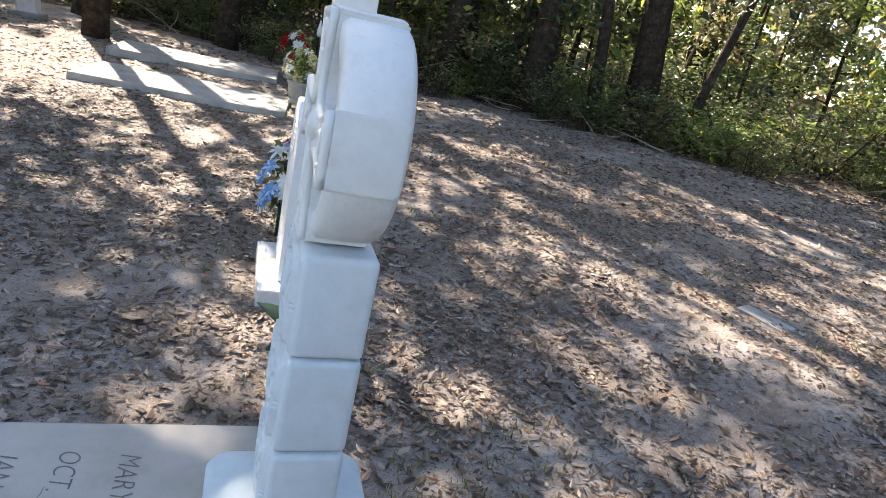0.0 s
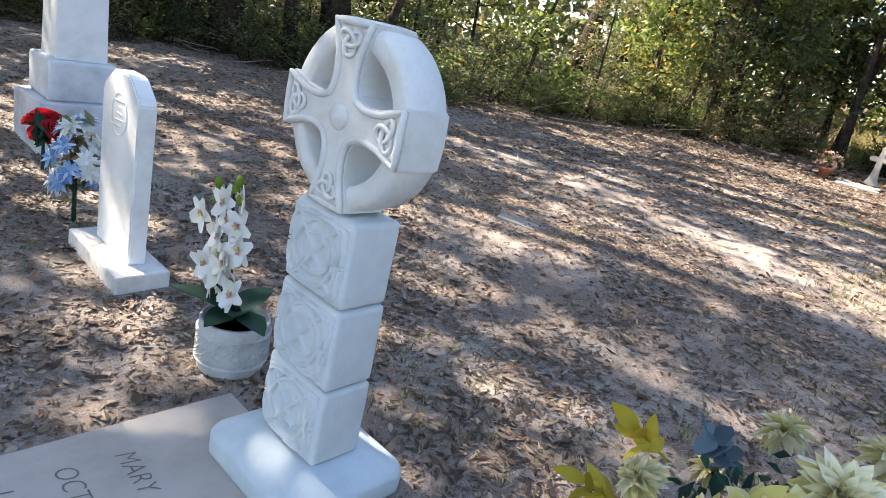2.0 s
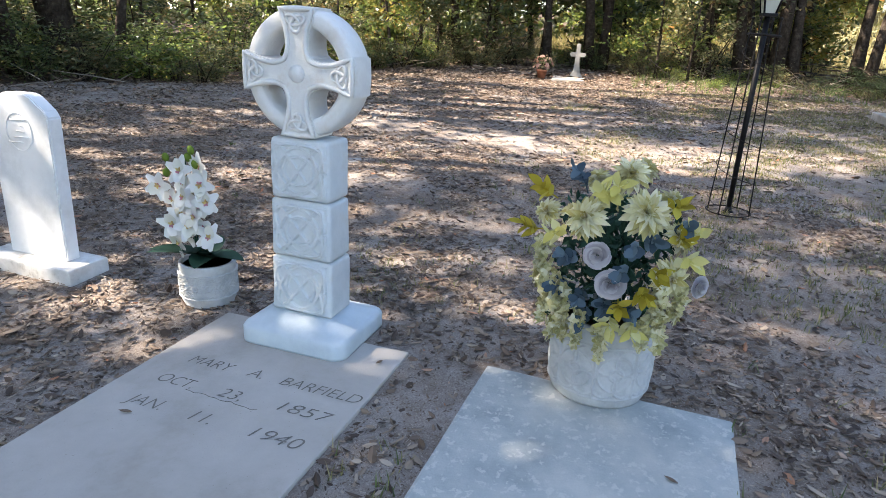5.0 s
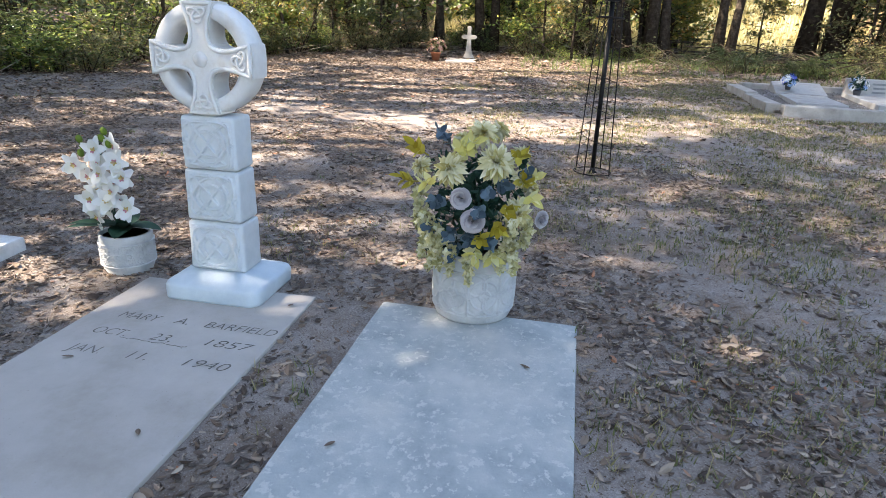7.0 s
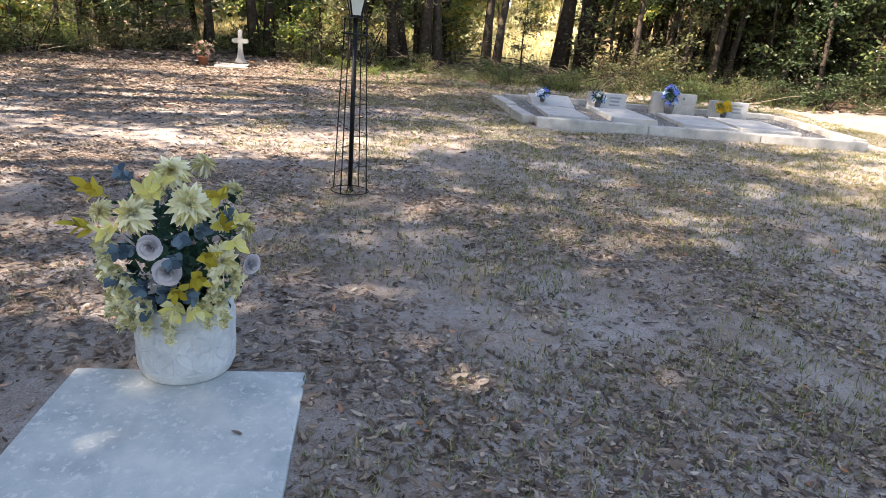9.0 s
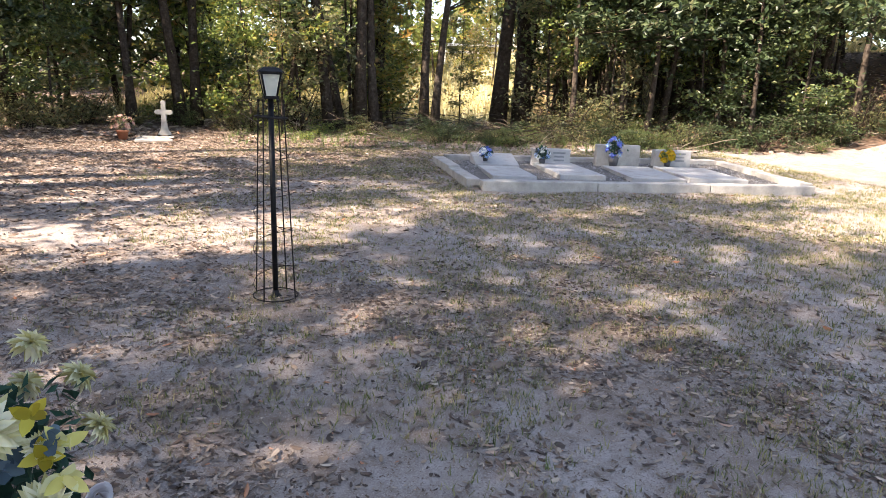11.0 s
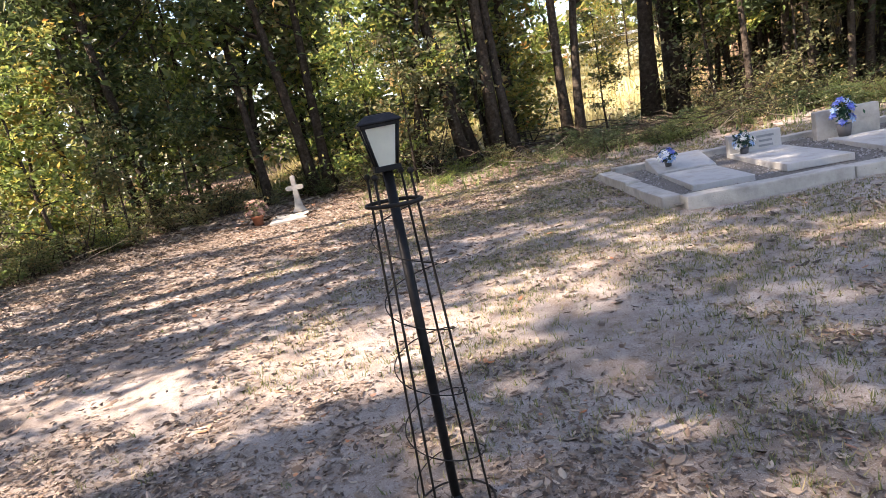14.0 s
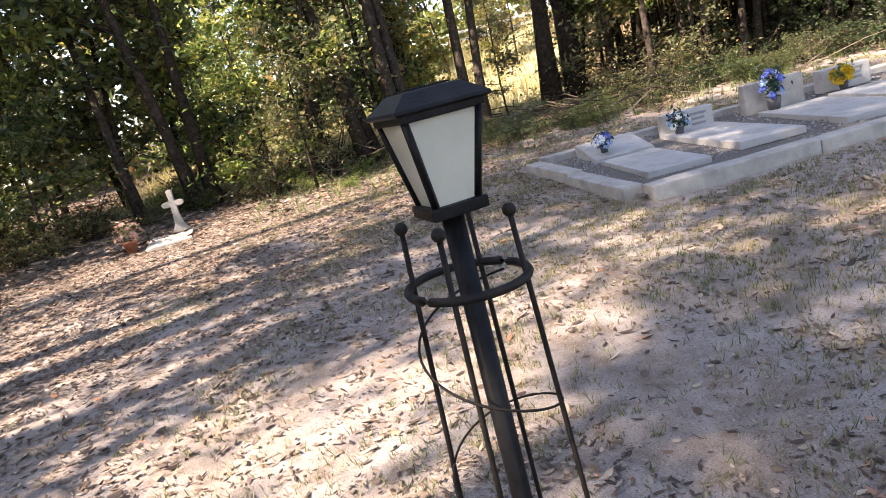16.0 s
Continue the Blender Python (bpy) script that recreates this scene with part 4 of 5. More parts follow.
for i, (px, py, k, out) in enumerate(((-78, 95, 2, 1.0), (-62, 75, 2, 1.0), (-90, 125, 0, 0.9), (-48, 60, 0, 1.05), (2, 18, 1, 1.12), (68, 60, 0, 1.0), (50, 40, 1, 1.0), (84, 85, 1, 0.9), (-30, 30, 1, 1.05), (60, 90, 1, 1.0))):
    p, w = spot(px, py, out)
    part("floret_string", FS[k], HYDR, bq, "hanging string of cream-green silk florets", m=pose(*p, 0, 0, i * 33))

# orchid
OX, OY, OZ = 0.345, 2.15, 0.02
planter(pose(OX, OY, OZ), 0.139, 0.225, "small grey cast stone pot with a knotwork band, holding silk orchids", 2, "band")
orch = thing("orchid_arrangement", "white silk orchids with purple throats and dark green leaves", "silk flowers", pose(OX, OY, OZ + 0.2))
for sgn in (1, -1):
    part("stem", tube("stem", [(-0.01 - 0.04 * u * u, 0.02 + sgn * 0.03 * u + 0.06 * math.sin(1.8 * u), 0.55 * u) for u in np.linspace(0, 1, 9)], 0.004, DEEP, 6), DEEP, orch)
OR = whorl("blossom", [(5, 1.0, 0.62, 6, 0.05, 0.2, 0.8, 0.0), (2, 0.85, 0.8, 16, 0.05, 0.15, 0.9, 0.0)], WHITE, 81, 4)
V, F = [], []
for i in range(5):
    petal_into(V, F, pose(0, 0, 0.03, 0, 0, i * 72) @ pose(0, 0, 0, 0, -45 + 12 * (i % 2)), 0.27, 0.19, -0.3, 0.5, 0.8)
LP = mesh("lip", V, F, LIP, True)
for i, (px, py) in enumerate(((-38, 148), (-8, 158), (-72, 122), (-4, 130), (-62, 98), (-28, 108), (6, 102), (-45, 75), (-10, 78), (-30, 48), (-58, 45), (14, 48), (-50, 25), (-18, 92), (-22, 62), (0, 60), (-38, 128), (-52, 60))):
    p = Vector((-0.07 + 0.03 * math.sin(i * 2.1), -px * 0.0033 - 0.06, 0.04 + py * 0.00305))
    f = part("blossom", OR, WHITE, orch, "white silk orchid blossom", m=facing(p, (-1, 0.35 * math.sin(i * 1.7), 0.25 * math.cos(i * 2.3)), 0.08, i * 64))
    part("lip", LP, LIP, f, "purple and yellow orchid lip")
bm = bmesh.new()
bmesh.ops.create_uvsphere(bm, u_segments=10, v_segments=8, radius=1)
for v in bm.verts:
    v.co.z *= 1.35
BD = from_bm("bud", bm, BUD, True)
for px, py in ((-65, 165), (-66, 140), (-18, 182), (-24, 170), (-12, 160), (-60, 152)):
    part("bud", BD, BUD, orch, "green orchid bud", m=facing((-0.05, -px * 0.0033 - 0.05, 0.04 + py * 0.00305), (0, 0.3, 1), 0.017))
for az, L, el in ((115, 0.27, 12), (140, 0.25, 24), (265, 0.22, 14), (200, 0.16, 8), (235, 0.18, 30), (170, 0.15, 62), (20, 0.2, 20)):
    V, F = [], []
    petal_into(V, F, pose(0, 0, 0.045, 0, 0, az) @ pose(0, 0, 0, 0, -el), L * 1.15, 0.125, -0.28, 0.25, 0.6, 7)
    part("leaf", mesh("leaf", V, F, DEEP, True), DEEP, orch, "dark green strap leaf")


def bouquet(name, label, m, heads, n, rx, ry, z0, z1, size, seed, leaf_mat=DEEP, leaf_n=160, stem=True):
    """A bunch of flower heads over a clump of leaves."""
    r = np.random.default_rng(seed)
    t = thing(name, label, "silk flowers", m)
    C_ = r.normal(size=(leaf_n, 3)) * [rx * 0.45, ry * 0.45, (z1 - z0) * 0.3] + [0, 0, (z0 + z1) * 0.5]
    C_ = C_[C_[:, 2] > 0.01]
    part("foliage", leaf_cloud("foliage", C_, size * 1.1, leaf_mat, r, 0.45), leaf_mat, t)
    if stem:
        part("stem_bundle", tube("stem_bundle", [(0, 0, -0.05), (0, 0, z1 * 0.8)], [0.014, 0.008], DEEP, 6), DEEP, t)
    for i in range(n):
        me, mt = heads[i % len(heads)]
        az, u = r.uniform(0, 6.283), (i + 0.5) / n
        k = math.sqrt(max(0.1, 1 - (2 * u - 0.9) ** 2))
        p = Vector((rx * k * math.cos(az), ry * k * math.sin(az), z0 + (z1 - z0) * u))
        part("flower_head", me, mt, t, m=facing(p, (p.x / rx - 0.3, p.y / ry, 0.35 + 0.7 * u), size * r.uniform(0.8, 1.2), r.uniform(0, 360)))
    return t


DW, DB, DR, DC, DY, DDB = (daisy(WHITE, 91), WHITE), (daisy(BLUE, 92), BLUE), (dahlia(RED, 93), RED), (dahlia(CREAM, 94), CREAM), (dahlia(YELLOW, 95), YELLOW), (daisy(DEEPBLUE, 96), DEEPBLUE)
bouquet("flower_bunch", "white and light blue silk daisies behind a headstone", pose(0.28, 3.86, gzf(0.28, 3.86), 0, 0, 0), [DW, DW, DB], 30, 0.13, 0.16, 0.18, 0.60, 0.075, 1, LEAF_OLIVE, 90)
bouquet("flower_bunch", "large red silk blooms on the sand before a monument", pose(0.38, 4.80, gzf(0.38, 4.80)), [(rose(RED, 98), RED)], 3, 0.05, 0.09, 0.2, 0.34, 0.115, 2, DEEP, 50)


def urn(x, y, label):
    t = thing("urn", label, "urn", pose(x, y, gzf(x, y) + 0.06), "fluted urns")
    part("bowl", lathe([(0.0, 0.0), (0.12, 0.0), (0.12, 0.03), (0.095, 0.05), (0.125, 0.12), (0.14, 0.22), (0.155, 0.25), (0.155, 0.28), (0.13, 0.28), (0.12, 0.24), (0.0, 0.24)], 28), CONCRETE, t, smooth=True)
    for k in range(14):
        a = 6.2832 * k / 14
        part("flute", tube("flute", [(0.108 * math.cos(a), 0.108 * math.sin(a), 0.06), (0.133 * math.cos(a), 0.133 * math.sin(a), 0.21)], 0.009, CONCRETE, 5), CONCRETE, t)


urn(0.62, 8.35, "fluted concrete urn of pale flowers at a slab's end")
bouquet("flower_bunch", "pale yellow and white silk flowers in an urn", pose(0.62, 8.35, gzf(0.62, 8.35) + 0.31), [DC, DW], 18, 0.17, 0.19, 0.04, 0.42, 0.085, 3, LEAF_LIGHT, stem=False)
urn(0.62, 10.35, "fluted concrete urn of red flowers at a slab's end")
bouquet("flower_bunch", "red and white silk flowers in an urn", pose(0.62, 10.35, gzf(0.62, 10.35) + 0.31), [DR, DW, DR, DC], 16, 0.18, 0.2, 0.04, 0.45, 0.10, 4, LEAF_DARK, stem=False)
for x, y in ((0.95, 8.5), (0.95, 10.4)):
    t = thing("garden_stake", "slim dark stake with a small white finial", "garden stake", pose(x, y, gzf(x, y)))
    part("stake", tube("stake", [(0, 0, -0.05), (0, 0, 0.75)], 0.009, BLACK, 6), BLACK, t)
    part("finial", lathe([(0.012, 0.74), (0.04, 0.77), (0.035, 0.85), (0.018, 0.92), (0.012, 0.97), (0.0, 1.0)], 10), WHITE, t, "white glass finial", True)


def vase(x, y, z, rad, h, label, mat):
    t = thing("flower_vase", label, "vase", pose(x, y, z))
    part("cup", lathe([(0.0, 0.0), (rad * 0.75, 0.0), (rad, h), (rad * 0.9, h), (rad * 0.85, h * 0.9), (0.0, h * 0.88)], 18), mat, t, smooth=True)


zz = gzf(10.7, -6) + 0.13
vase(10.75, -4.35, zz + 0.02, 0.06, 0.10, "small dark vase on a slanted marker", DARKPOT)
bouquet("flower_bunch", "blue and white silk flowers on a slanted marker", pose(10.75, -4.35, zz + 0.10), [DB, DDB, DW], 14, 0.13, 0.14, 0.02, 0.2, 0.065, 5, DEEP, stem=False)
vase(10.72, -5.55, zz - 0.04, 0.07, 0.12, "small dark vase beside a headstone", DARKPOT)
bouquet("flower_bunch", "light blue and white silk flowers in a vase", pose(10.72, -5.55, zz + 0.07), [DB, DW, DB], 14, 0.13, 0.14, 0.02, 0.24, 0.065, 6, DEEP, stem=False)
vase(10.65, -7.1, zz - 0.04, 0.11, 0.20, "grey vase of blue flowers before a headstone", DARKPOT)
bouquet("flower_bunch", "tall deep blue silk flowers in a grey vase", pose(10.65, -7.1, zz + 0.14), [DDB, DDB, DB], 20, 0.15, 0.16, 0.03, 0.42, 0.075, 7, DEEP, stem=False)
vase(10.75, -8.42, zz - 0.04, 0.07, 0.11, "small dark vase before a white headstone", DARKPOT)
bouquet("flower_bunch", "yellow silk flowers in a small vase", pose(10.75, -8.42, zz + 0.06), [DY], 12, 0.14, 0.15, 0.03, 0.24, 0.075, 8, LEAF_LIGHT, stem=False)
t = thing("flower_pot", "small terracotta pot on the slab by the cross", "flower pot", pose(14.6, 3.3, gzf(14.6, 3.3) - 0.01))
part("pot", lathe([(0.0, 0.0), (0.09, 0.0), (0.125, 0.18), (0.14, 0.18), (0.14, 0.22), (0.115, 0.22), (0.1, 0.19), (0.0, 0.19)], 20), TERRA, t, smooth=True)
bouquet("flower_bunch", "faded pink dried flowers in a terracotta pot", pose(14.6, 3.3, gzf(14.6, 3.3) + 0.19), [(daisy(DRY, 97), DRY)], 22, 0.24, 0.26, 0.03, 0.36, 0.06, 9, LEAF_OLIVE, stem=False)


# ---- woods ----
def limb_path(r, p0, way, length, rise, steps=6):
    pts, p, d = [Vector(p0)], Vector(p0), Vector(way).normalized()
    for _ in range(steps):
        d = (d + Vector((r.normal() * 0.18, r.normal() * 0.18, rise + r.normal() * 0.12))).normalized()
        p = p + d * (length / steps)
        pts.append(p.copy())
    return pts


def make_tree(seed, height, rad, crown_base, spread, leaves, leaf, leaf_mat, limbs, label, name="tree", stems=1, clump=0.55, hang=0.1, m=Matrix.Identity(4), group=""):
    r = np.random.default_rng(seed)
    t = thing(name, label, "shrub" if name == "shrub" else "tree", m, group)
    V, F, VB, FB = [], [], [], []
    tips = []
    for sidx in range(stems):
        lean = r.normal(size=2) * (0.05 if stems == 1 else 0.35)
        n = 8
        ph = r.uniform(0, 6.28)
        base = Vector((r.normal() * 0.12 * (stems > 1), r.normal() * 0.12 * (stems > 1), -0.15))
        hh = height * (1 if stems == 1 else r.uniform(0.6, 1.0))
        path = [base + Vector((lean[0] * hh * u + 0.012 * hh * math.sin(5 * u + ph), lean[1] * hh * u + 0.012 * hh * math.cos(4 * u + ph), hh * u)) for u in np.linspace(0, 0.95, n)]
        radii = [rad * (1.35 if i == 0 else 1.0) * (1 - 0.85 * i / (n - 1)) + 0.004 for i in range(n)]
        tube_into(V, F, path, radii, 8 if stems == 1 else 5)
        for k in range(limbs):
            u = crown_base + (0.98 - crown_base) * (k + r.uniform(0, 1)) / limbs
            i = min(int(u * (n - 1)), n - 2)
            f = u * (n - 1) - i
            p0 = path[i].lerp(path[i + 1], f)
            az = r.uniform(0, 6.28)
            ln = spread * (1.15 - 0.6 * u) * r.uniform(0.6, 1.2)
            lp = limb_path(r, p0, (math.cos(az), math.sin(az), r.uniform(-0.1, 0.5)), ln, 0.05)
            tube_into(VB, FB, lp, [rad * 0.32 * (1 - 0.8 * j / 6) * (1 - 0.5 * u) + 0.003 for j in range(7)], 3 if stems > 1 else 4)
            tips += lp[2:]
            for _ in range(1 if stems > 1 else 2):
                q = lp[int(r.integers(2, 6))]
                sp = limb_path(r, q, (r.normal(), r.normal(), r.normal() * 0.4), ln * 0.45, -0.02, 4)
                tube_into(VB, FB, sp, [rad * 0.1 * (1 - 0.8 * j / 4) + 0.002 for j in range(5)], 3)
                tips += sp[1:]
    part("trunk", mesh("trunk", V, F, BARK, True), BARK, t)
    if VB:
        part("branching", mesh("branching", VB, FB, BARK, True), BARK, t)
    T = np.array([p[:] for p in tips])
    # leaves gather in clumps of uneven size
    k = r.choice(len(T), leaves, p=(lambda w: w / w.sum())(r.gamma(0.8, 1, len(T)) + 0.05))
    C = T[k] + r.normal(size=(leaves, 3)) * clump * r.gamma(2, 0.35, (leaves, 1)) * [1, 1, 0.6]
    C = C[C[:, 2] > 0.04]
    part("crown", leaf_cloud("crown", C, leaf, leaf_mat, r, 0.5, 0.35, hang), leaf_mat, t)
    return t


TALL = [
    make_tree(11, 15, 0.17, 0.30, 3.4, 2000, 0.28, LEAF_DARK, 16, "tall dark-barked oak with dense green crown", clump=0.6),
    make_tree(12, 17, 0.20, 0.38, 3.6, 1900, 0.28, LEAF_OLIVE, 16, "tall oak with sparse olive crown", clump=0.6),
    make_tree(13, 14, 0.13, 0.25, 2.8, 1900, 0.26, LEAF_LIGHT, 14, "slender tree with bright green sunlit leaves", clump=0.55),
    make_tree(14, 18, 0.26, 0.45, 4.2, 2100, 0.29, LEAF_DARK, 16, "thick old tree trunk with high crown", clump=0.7),
    make_tree(15, 23, 0.27, 0.64, 4.3, 2500, 0.30, LEAF_OLIVE, 16, "very tall straight tree, its unseen high crown added for shade", clump=0.7),
]
SAPLING = [
    make_tree(21, 5.5, 0.05, 0.12, 1.5, 2700, 0.15, LEAF_DARK, 16, "leafy young evergreen tree", "sapling", clump=0.3),
    make_tree(22, 5.0, 0.045, 0.12, 1.4, 2500, 0.14, LEAF_LIGHT, 14, "young tree with light green leaves", "sapling", clump=0.28),
    make_tree(23, 6.0, 0.05, 0.15, 1.6, 2600, 0.138, LEAF_OLIVE, 15, "thin olive-leaved understorey tree", "sapling", clump=0.3),
    make_tree(25, 7.5, 0.075, 0.36, 1.9, 2600, 0.17, LEAF_EVER, 14, "dark evergreen tree with a bare lower trunk", "sapling", clump=0.36),
    make_tree(24, 4.5, 0.04, 0.12, 1.3, 2300, 0.13, LEAF_YELLOW, 14, "small tree turning yellow", "sapling", clump=0.28),
]
SHRUB = [
    make_tree(31, 1.7, 0.016, 0.1, 0.75, 1700, 0.085, LEAF_DARK, 3, "dense dark green shrub at the wood's edge", "shrub", 6, clump=0.2),
    make_tree(32, 1.4, 0.014, 0.1, 0.7, 1500, 0.08, LEAF_OLIVE, 3, "tangled olive green shrub", "shrub", 6, clump=0.18),
    make_tree(33, 1.2, 0.013, 0.1, 0.7, 1500, 0.085, LEAF_LIGHT, 3, "low bright green shrub", "shrub", 6, clump=0.2),
    make_tree(34, 1.5, 0.014, 0.1, 0.7, 600, 0.065, LEAF_OLIVE, 3, "half-bare twiggy grey shrub", "shrub", 8, clump=0.2),
    make_tree(35, 1.5, 0.015, 0.1, 0.75, 1400, 0.085, LEAF_EVER, 3, "evergreen shrub whose dark leaves stand in for shade", "shrub", 6, clump=0.2),
]
used = set()


def plant(template, x, y, scale=1.0, rz=None, lean=(0, 0), sz=None):
    """Stands a tree at x, y: the template itself the first time, a copy after that."""
    rz = rng.uniform(0, 360) if rz is None else rz
    m = pose(x, y, gzf(x, y), lean[0], lean[1], rz) @ Matrix.Diagonal((scale, scale, sz or scale, 1))
    if template.name in used:
        return copy_thing(template, m)
    used.add(template.name)
    template.matrix_world = m
    template["fitted"] = 1
    return template


E2 = [Vector(p) for p in EDGE]
LEN = [0.0]
for a, b in zip(E2, E2[1:]):
    LEN.append(LEN[-1] + (b - a).length)


def edge_at(s):
    for i in range(len(E2) - 1):
        if s <= LEN[i + 1]:
            u = (s - LEN[i]) / (LEN[i + 1] - LEN[i])
            d = (E2[i + 1] - E2[i]).normalized()
            return E2[i].lerp(E2[i + 1], u), Vector((-d.y, d.x))
    return E2[-1], Vector((1, 0))


# undergrowth filling the depth of the wood behind its edge
s = 0.0
while s < LEN[-1]:
    p, nrm = edge_at(s)
    if not (p.x > 15 and -9 < p.y < 0.2):
        for off in (3.4, 7.0):
            q = p + nrm * (off + rng.uniform(-0.7, 0.7))
            sc = rng.uniform(0.8, 1.25)
            plant(SHRUB[rng.choice(5, p=[0.36, 0.24, 0.12, 0.12, 0.16])], q.x, q.y, sc * 1.2, sz=sc)
    s += rng.uniform(1.1, 1.7)
# trunks that stand singly
for x, y, k, s, ln in ((18.0, -1.5, 0, 0.9, (0, -1)), (18.3, -1.85, 2, 1.0, (1, 0)), (18.0, -2.4, 1, 0.9, (0, 1)), (17.9, -3.0, 0, 0.95, (0, -1)), (18.1, -4.6, 1, 0.8, (0, 0)), (18.0, -4.9, 0, 0.85, (0, 1)),
                      (20.2, -7.7, 3, 1.0, (0, 1)), (20.6, -8.25, 3, 1.1, (0, -1)), (19.6, -10.3, 1, 0.8, (0, 0)), (19.8, -10.7, 2, 0.8, (3, 0)), (19.5, -14.2, 0, 0.8, (0, 2)), (19.8, -12.1, 1, 0.7, (4, 0)),
                      (18.4, 2.75, 0, 1.0, (0, 0)), (18.6, 2.3, 1, 0.8, (0, 0)), (18.2, 3.95, 2, 0.9, (0, 2)), (17.6, -0.35, 2, 0.7, (0, 0)), (17.2, 6.6, 0, 0.9, (0, 0)),
                      (13.6, 9.4, 3, 0.9, (0, 9)), (6.2, 11.0, 2, 0.9, (0, 3)), (3.5, 12.3, 3, 0.8, (0, 0))):
    plant(TALL[k], x, y, s, lean=ln)
s = 0.0
while s < LEN[-1]:
    p, nrm = edge_at(s)
    clear = p.x > 15 and -9 < p.y < 0.2
    for off, lo, hi in ((0.35, 0.3, 0.6), (1.0, 0.5, 0.9), (1.9, 0.7, 1.1)):
        if clear and off > 1.5:
            continue
        q = p + nrm * (off + rng.uniform(-0.3, 0.4)) + Vector((rng.normal() * 0.25, rng.normal() * 0.25))
        # towards the bank, darker leaf colours replace shade that no tree casts
        k = rng.choice(5, p=[0.25, 0.27, 0.25, 0.23, 0.0] if p.y > -7 else [0.1, 0.1, 0.0, 0.2, 0.6]) if not clear else rng.choice(5, p=[0.15, 0.2, 0.35, 0.2, 0.1] if p.y > -4.5 else [0.1, 0.1, 0.0, 0.2, 0.6])
        sc = rng.uniform(lo, hi) * (0.5 if clear else 1.0)
        plant(SHRUB[k], q.x, q.y, sc * 1.15, sz=sc)
    s += rng.uniform(0.75, 1.15)
s = 0.0
while s < LEN[-1]:
    p, nrm = edge_at(s)
    clear = p.x > 15 and -9 < p.y < 0.2
    if not clear:
        north = p.y > 4.5
        for off in (1.5, 3.2, 5.8):
            q = p + nrm * (off + rng.uniform(-0.6, 0.9))
            if north and rng.uniform() < (0.55 if p.x > 4 else 0.3):
                continue
            if (p.x > 15 and 1.0 < p.y < 4.5 and off < 3) or (north and off > 3 and rng.uniform() < 0.45):
                continue
            plant(SAPLING[rng.choice(5, p=([0.40, 0.14, 0.26, 0.14, 0.06] if p.y > 4 else [0.46, 0.14, 0.24, 0.10, 0.06]) if p.y > -7 else [0.15, 0.0, 0.15, 0.7, 0.0])], q.x, q.y, rng.uniform(0.7, 1.1) * (1 + 0.06 * off), lean=(rng.normal() * 3, rng.normal() * 3))
    elif rng.uniform() < 0.5:
        q = p + nrm * rng.uniform(4, 9)
        plant(SAPLING[rng.choice(5, p=[0.15, 0.4, 0.2, 0.0, 0.25])], q.x, q.y, rng.uniform(0.5, 0.9))
    s += rng.uniform(1.15, 1.6)
s = 0.0
while s < LEN[-1]:
    p, nrm = edge_at(s)
    for off in (4.5, 9.0):
        q = p + nrm * (off + rng.uniform(-1.8, 1.8))
        if (p.x > 15 and -9.5 < p.y < 0.2) or (q.x > 21 and -12 < q.y < 16):
            continue
        if p.x < 14 and p.y > 5 and (off < 6 or rng.uniform() < (0.9 if p.x > 2 else 0.62)):
            continue
        tall = 1.2 if p.x < 13 and p.y > 5 else 0.9
        plant(TALL[rng.choice(4)], q.x, q.y, tall * rng.uniform(0.8, 1.1), lean=(rng.normal() * 2, rng.normal() * 2))
    s += rng.uniform(2.6, 3.8) if p.y > 5 else rng.uniform(3, 4.4)
# dense growth behind the small cross
for x, y, k in ((19.5, 4.2, 0), (20.5, 6.4, 2), (18.9, 7.8, 0), (21.5, 3.0, 2), (22.2, 8.6, 0), (20.2, 10.4, 1), (23.5, 5.6, 0), (21.8, 11.8, 2), (24.5, 10, 3)):
    plant(SAPLING[k], x, y, rng.uniform(1.4, 1.75))
for x, y, k in ((10.4, 8.5, 1), (12.3, 8.0, 2), (13.8, 7.2, 1), (15.4, 6.4, 2), (16.8, 5.4, 0), (17.0, 0.6, 1), (16.3, -0.3, 2)):
    plant(SAPLING[k], x, y, rng.uniform(0.5, 0.75))
# growth on the bank, its dark leaves partly standing in for shade
for _ in range(26):
    plant(TALL[rng.choice([0, 2])], rng.uniform(16.6, 21), rng.uniform(-17, -8.6), rng.uniform(0.4, 0.75), lean=(rng.normal() * 5, rng.normal() * 5))
for _ in range(26):
    sc = rng.uniform(0.22, 0.42)
    plant(SHRUB[rng.choice([0, 4, 3])], rng.uniform(14.6, 17.2), rng.uniform(-13, -4.0), sc * 1.7, sz=sc)
for _ in range(9):
    plant(TALL[rng.choice([0, 1, 3])], rng.uniform(17, 27), rng.uniform(-22, -12), rng.uniform(0.6, 0.85))
for _ in range(22):
    plant(SAPLING[3], rng.uniform(15.5, 24), rng.uniform(-20, -9.5), rng.uniform(0.7, 1.1))
# sunlit growth across the clearing
for _ in range(26):
    x, y = rng.uniform(24, 42), rng.uniform(-16, 4)
    plant(SAPLING[rng.choice(5, p=[0.15, 0.4, 0.25, 0.0, 0.2])], x, y, rng.uniform(0.7, 1.4))
for _ in range(10):
    x, y = rng.uniform(38, 52), rng.uniform(-26, 8)
    plant(TALL[rng.choice(4)], x, y, rng.uniform(0.6, 0.9))
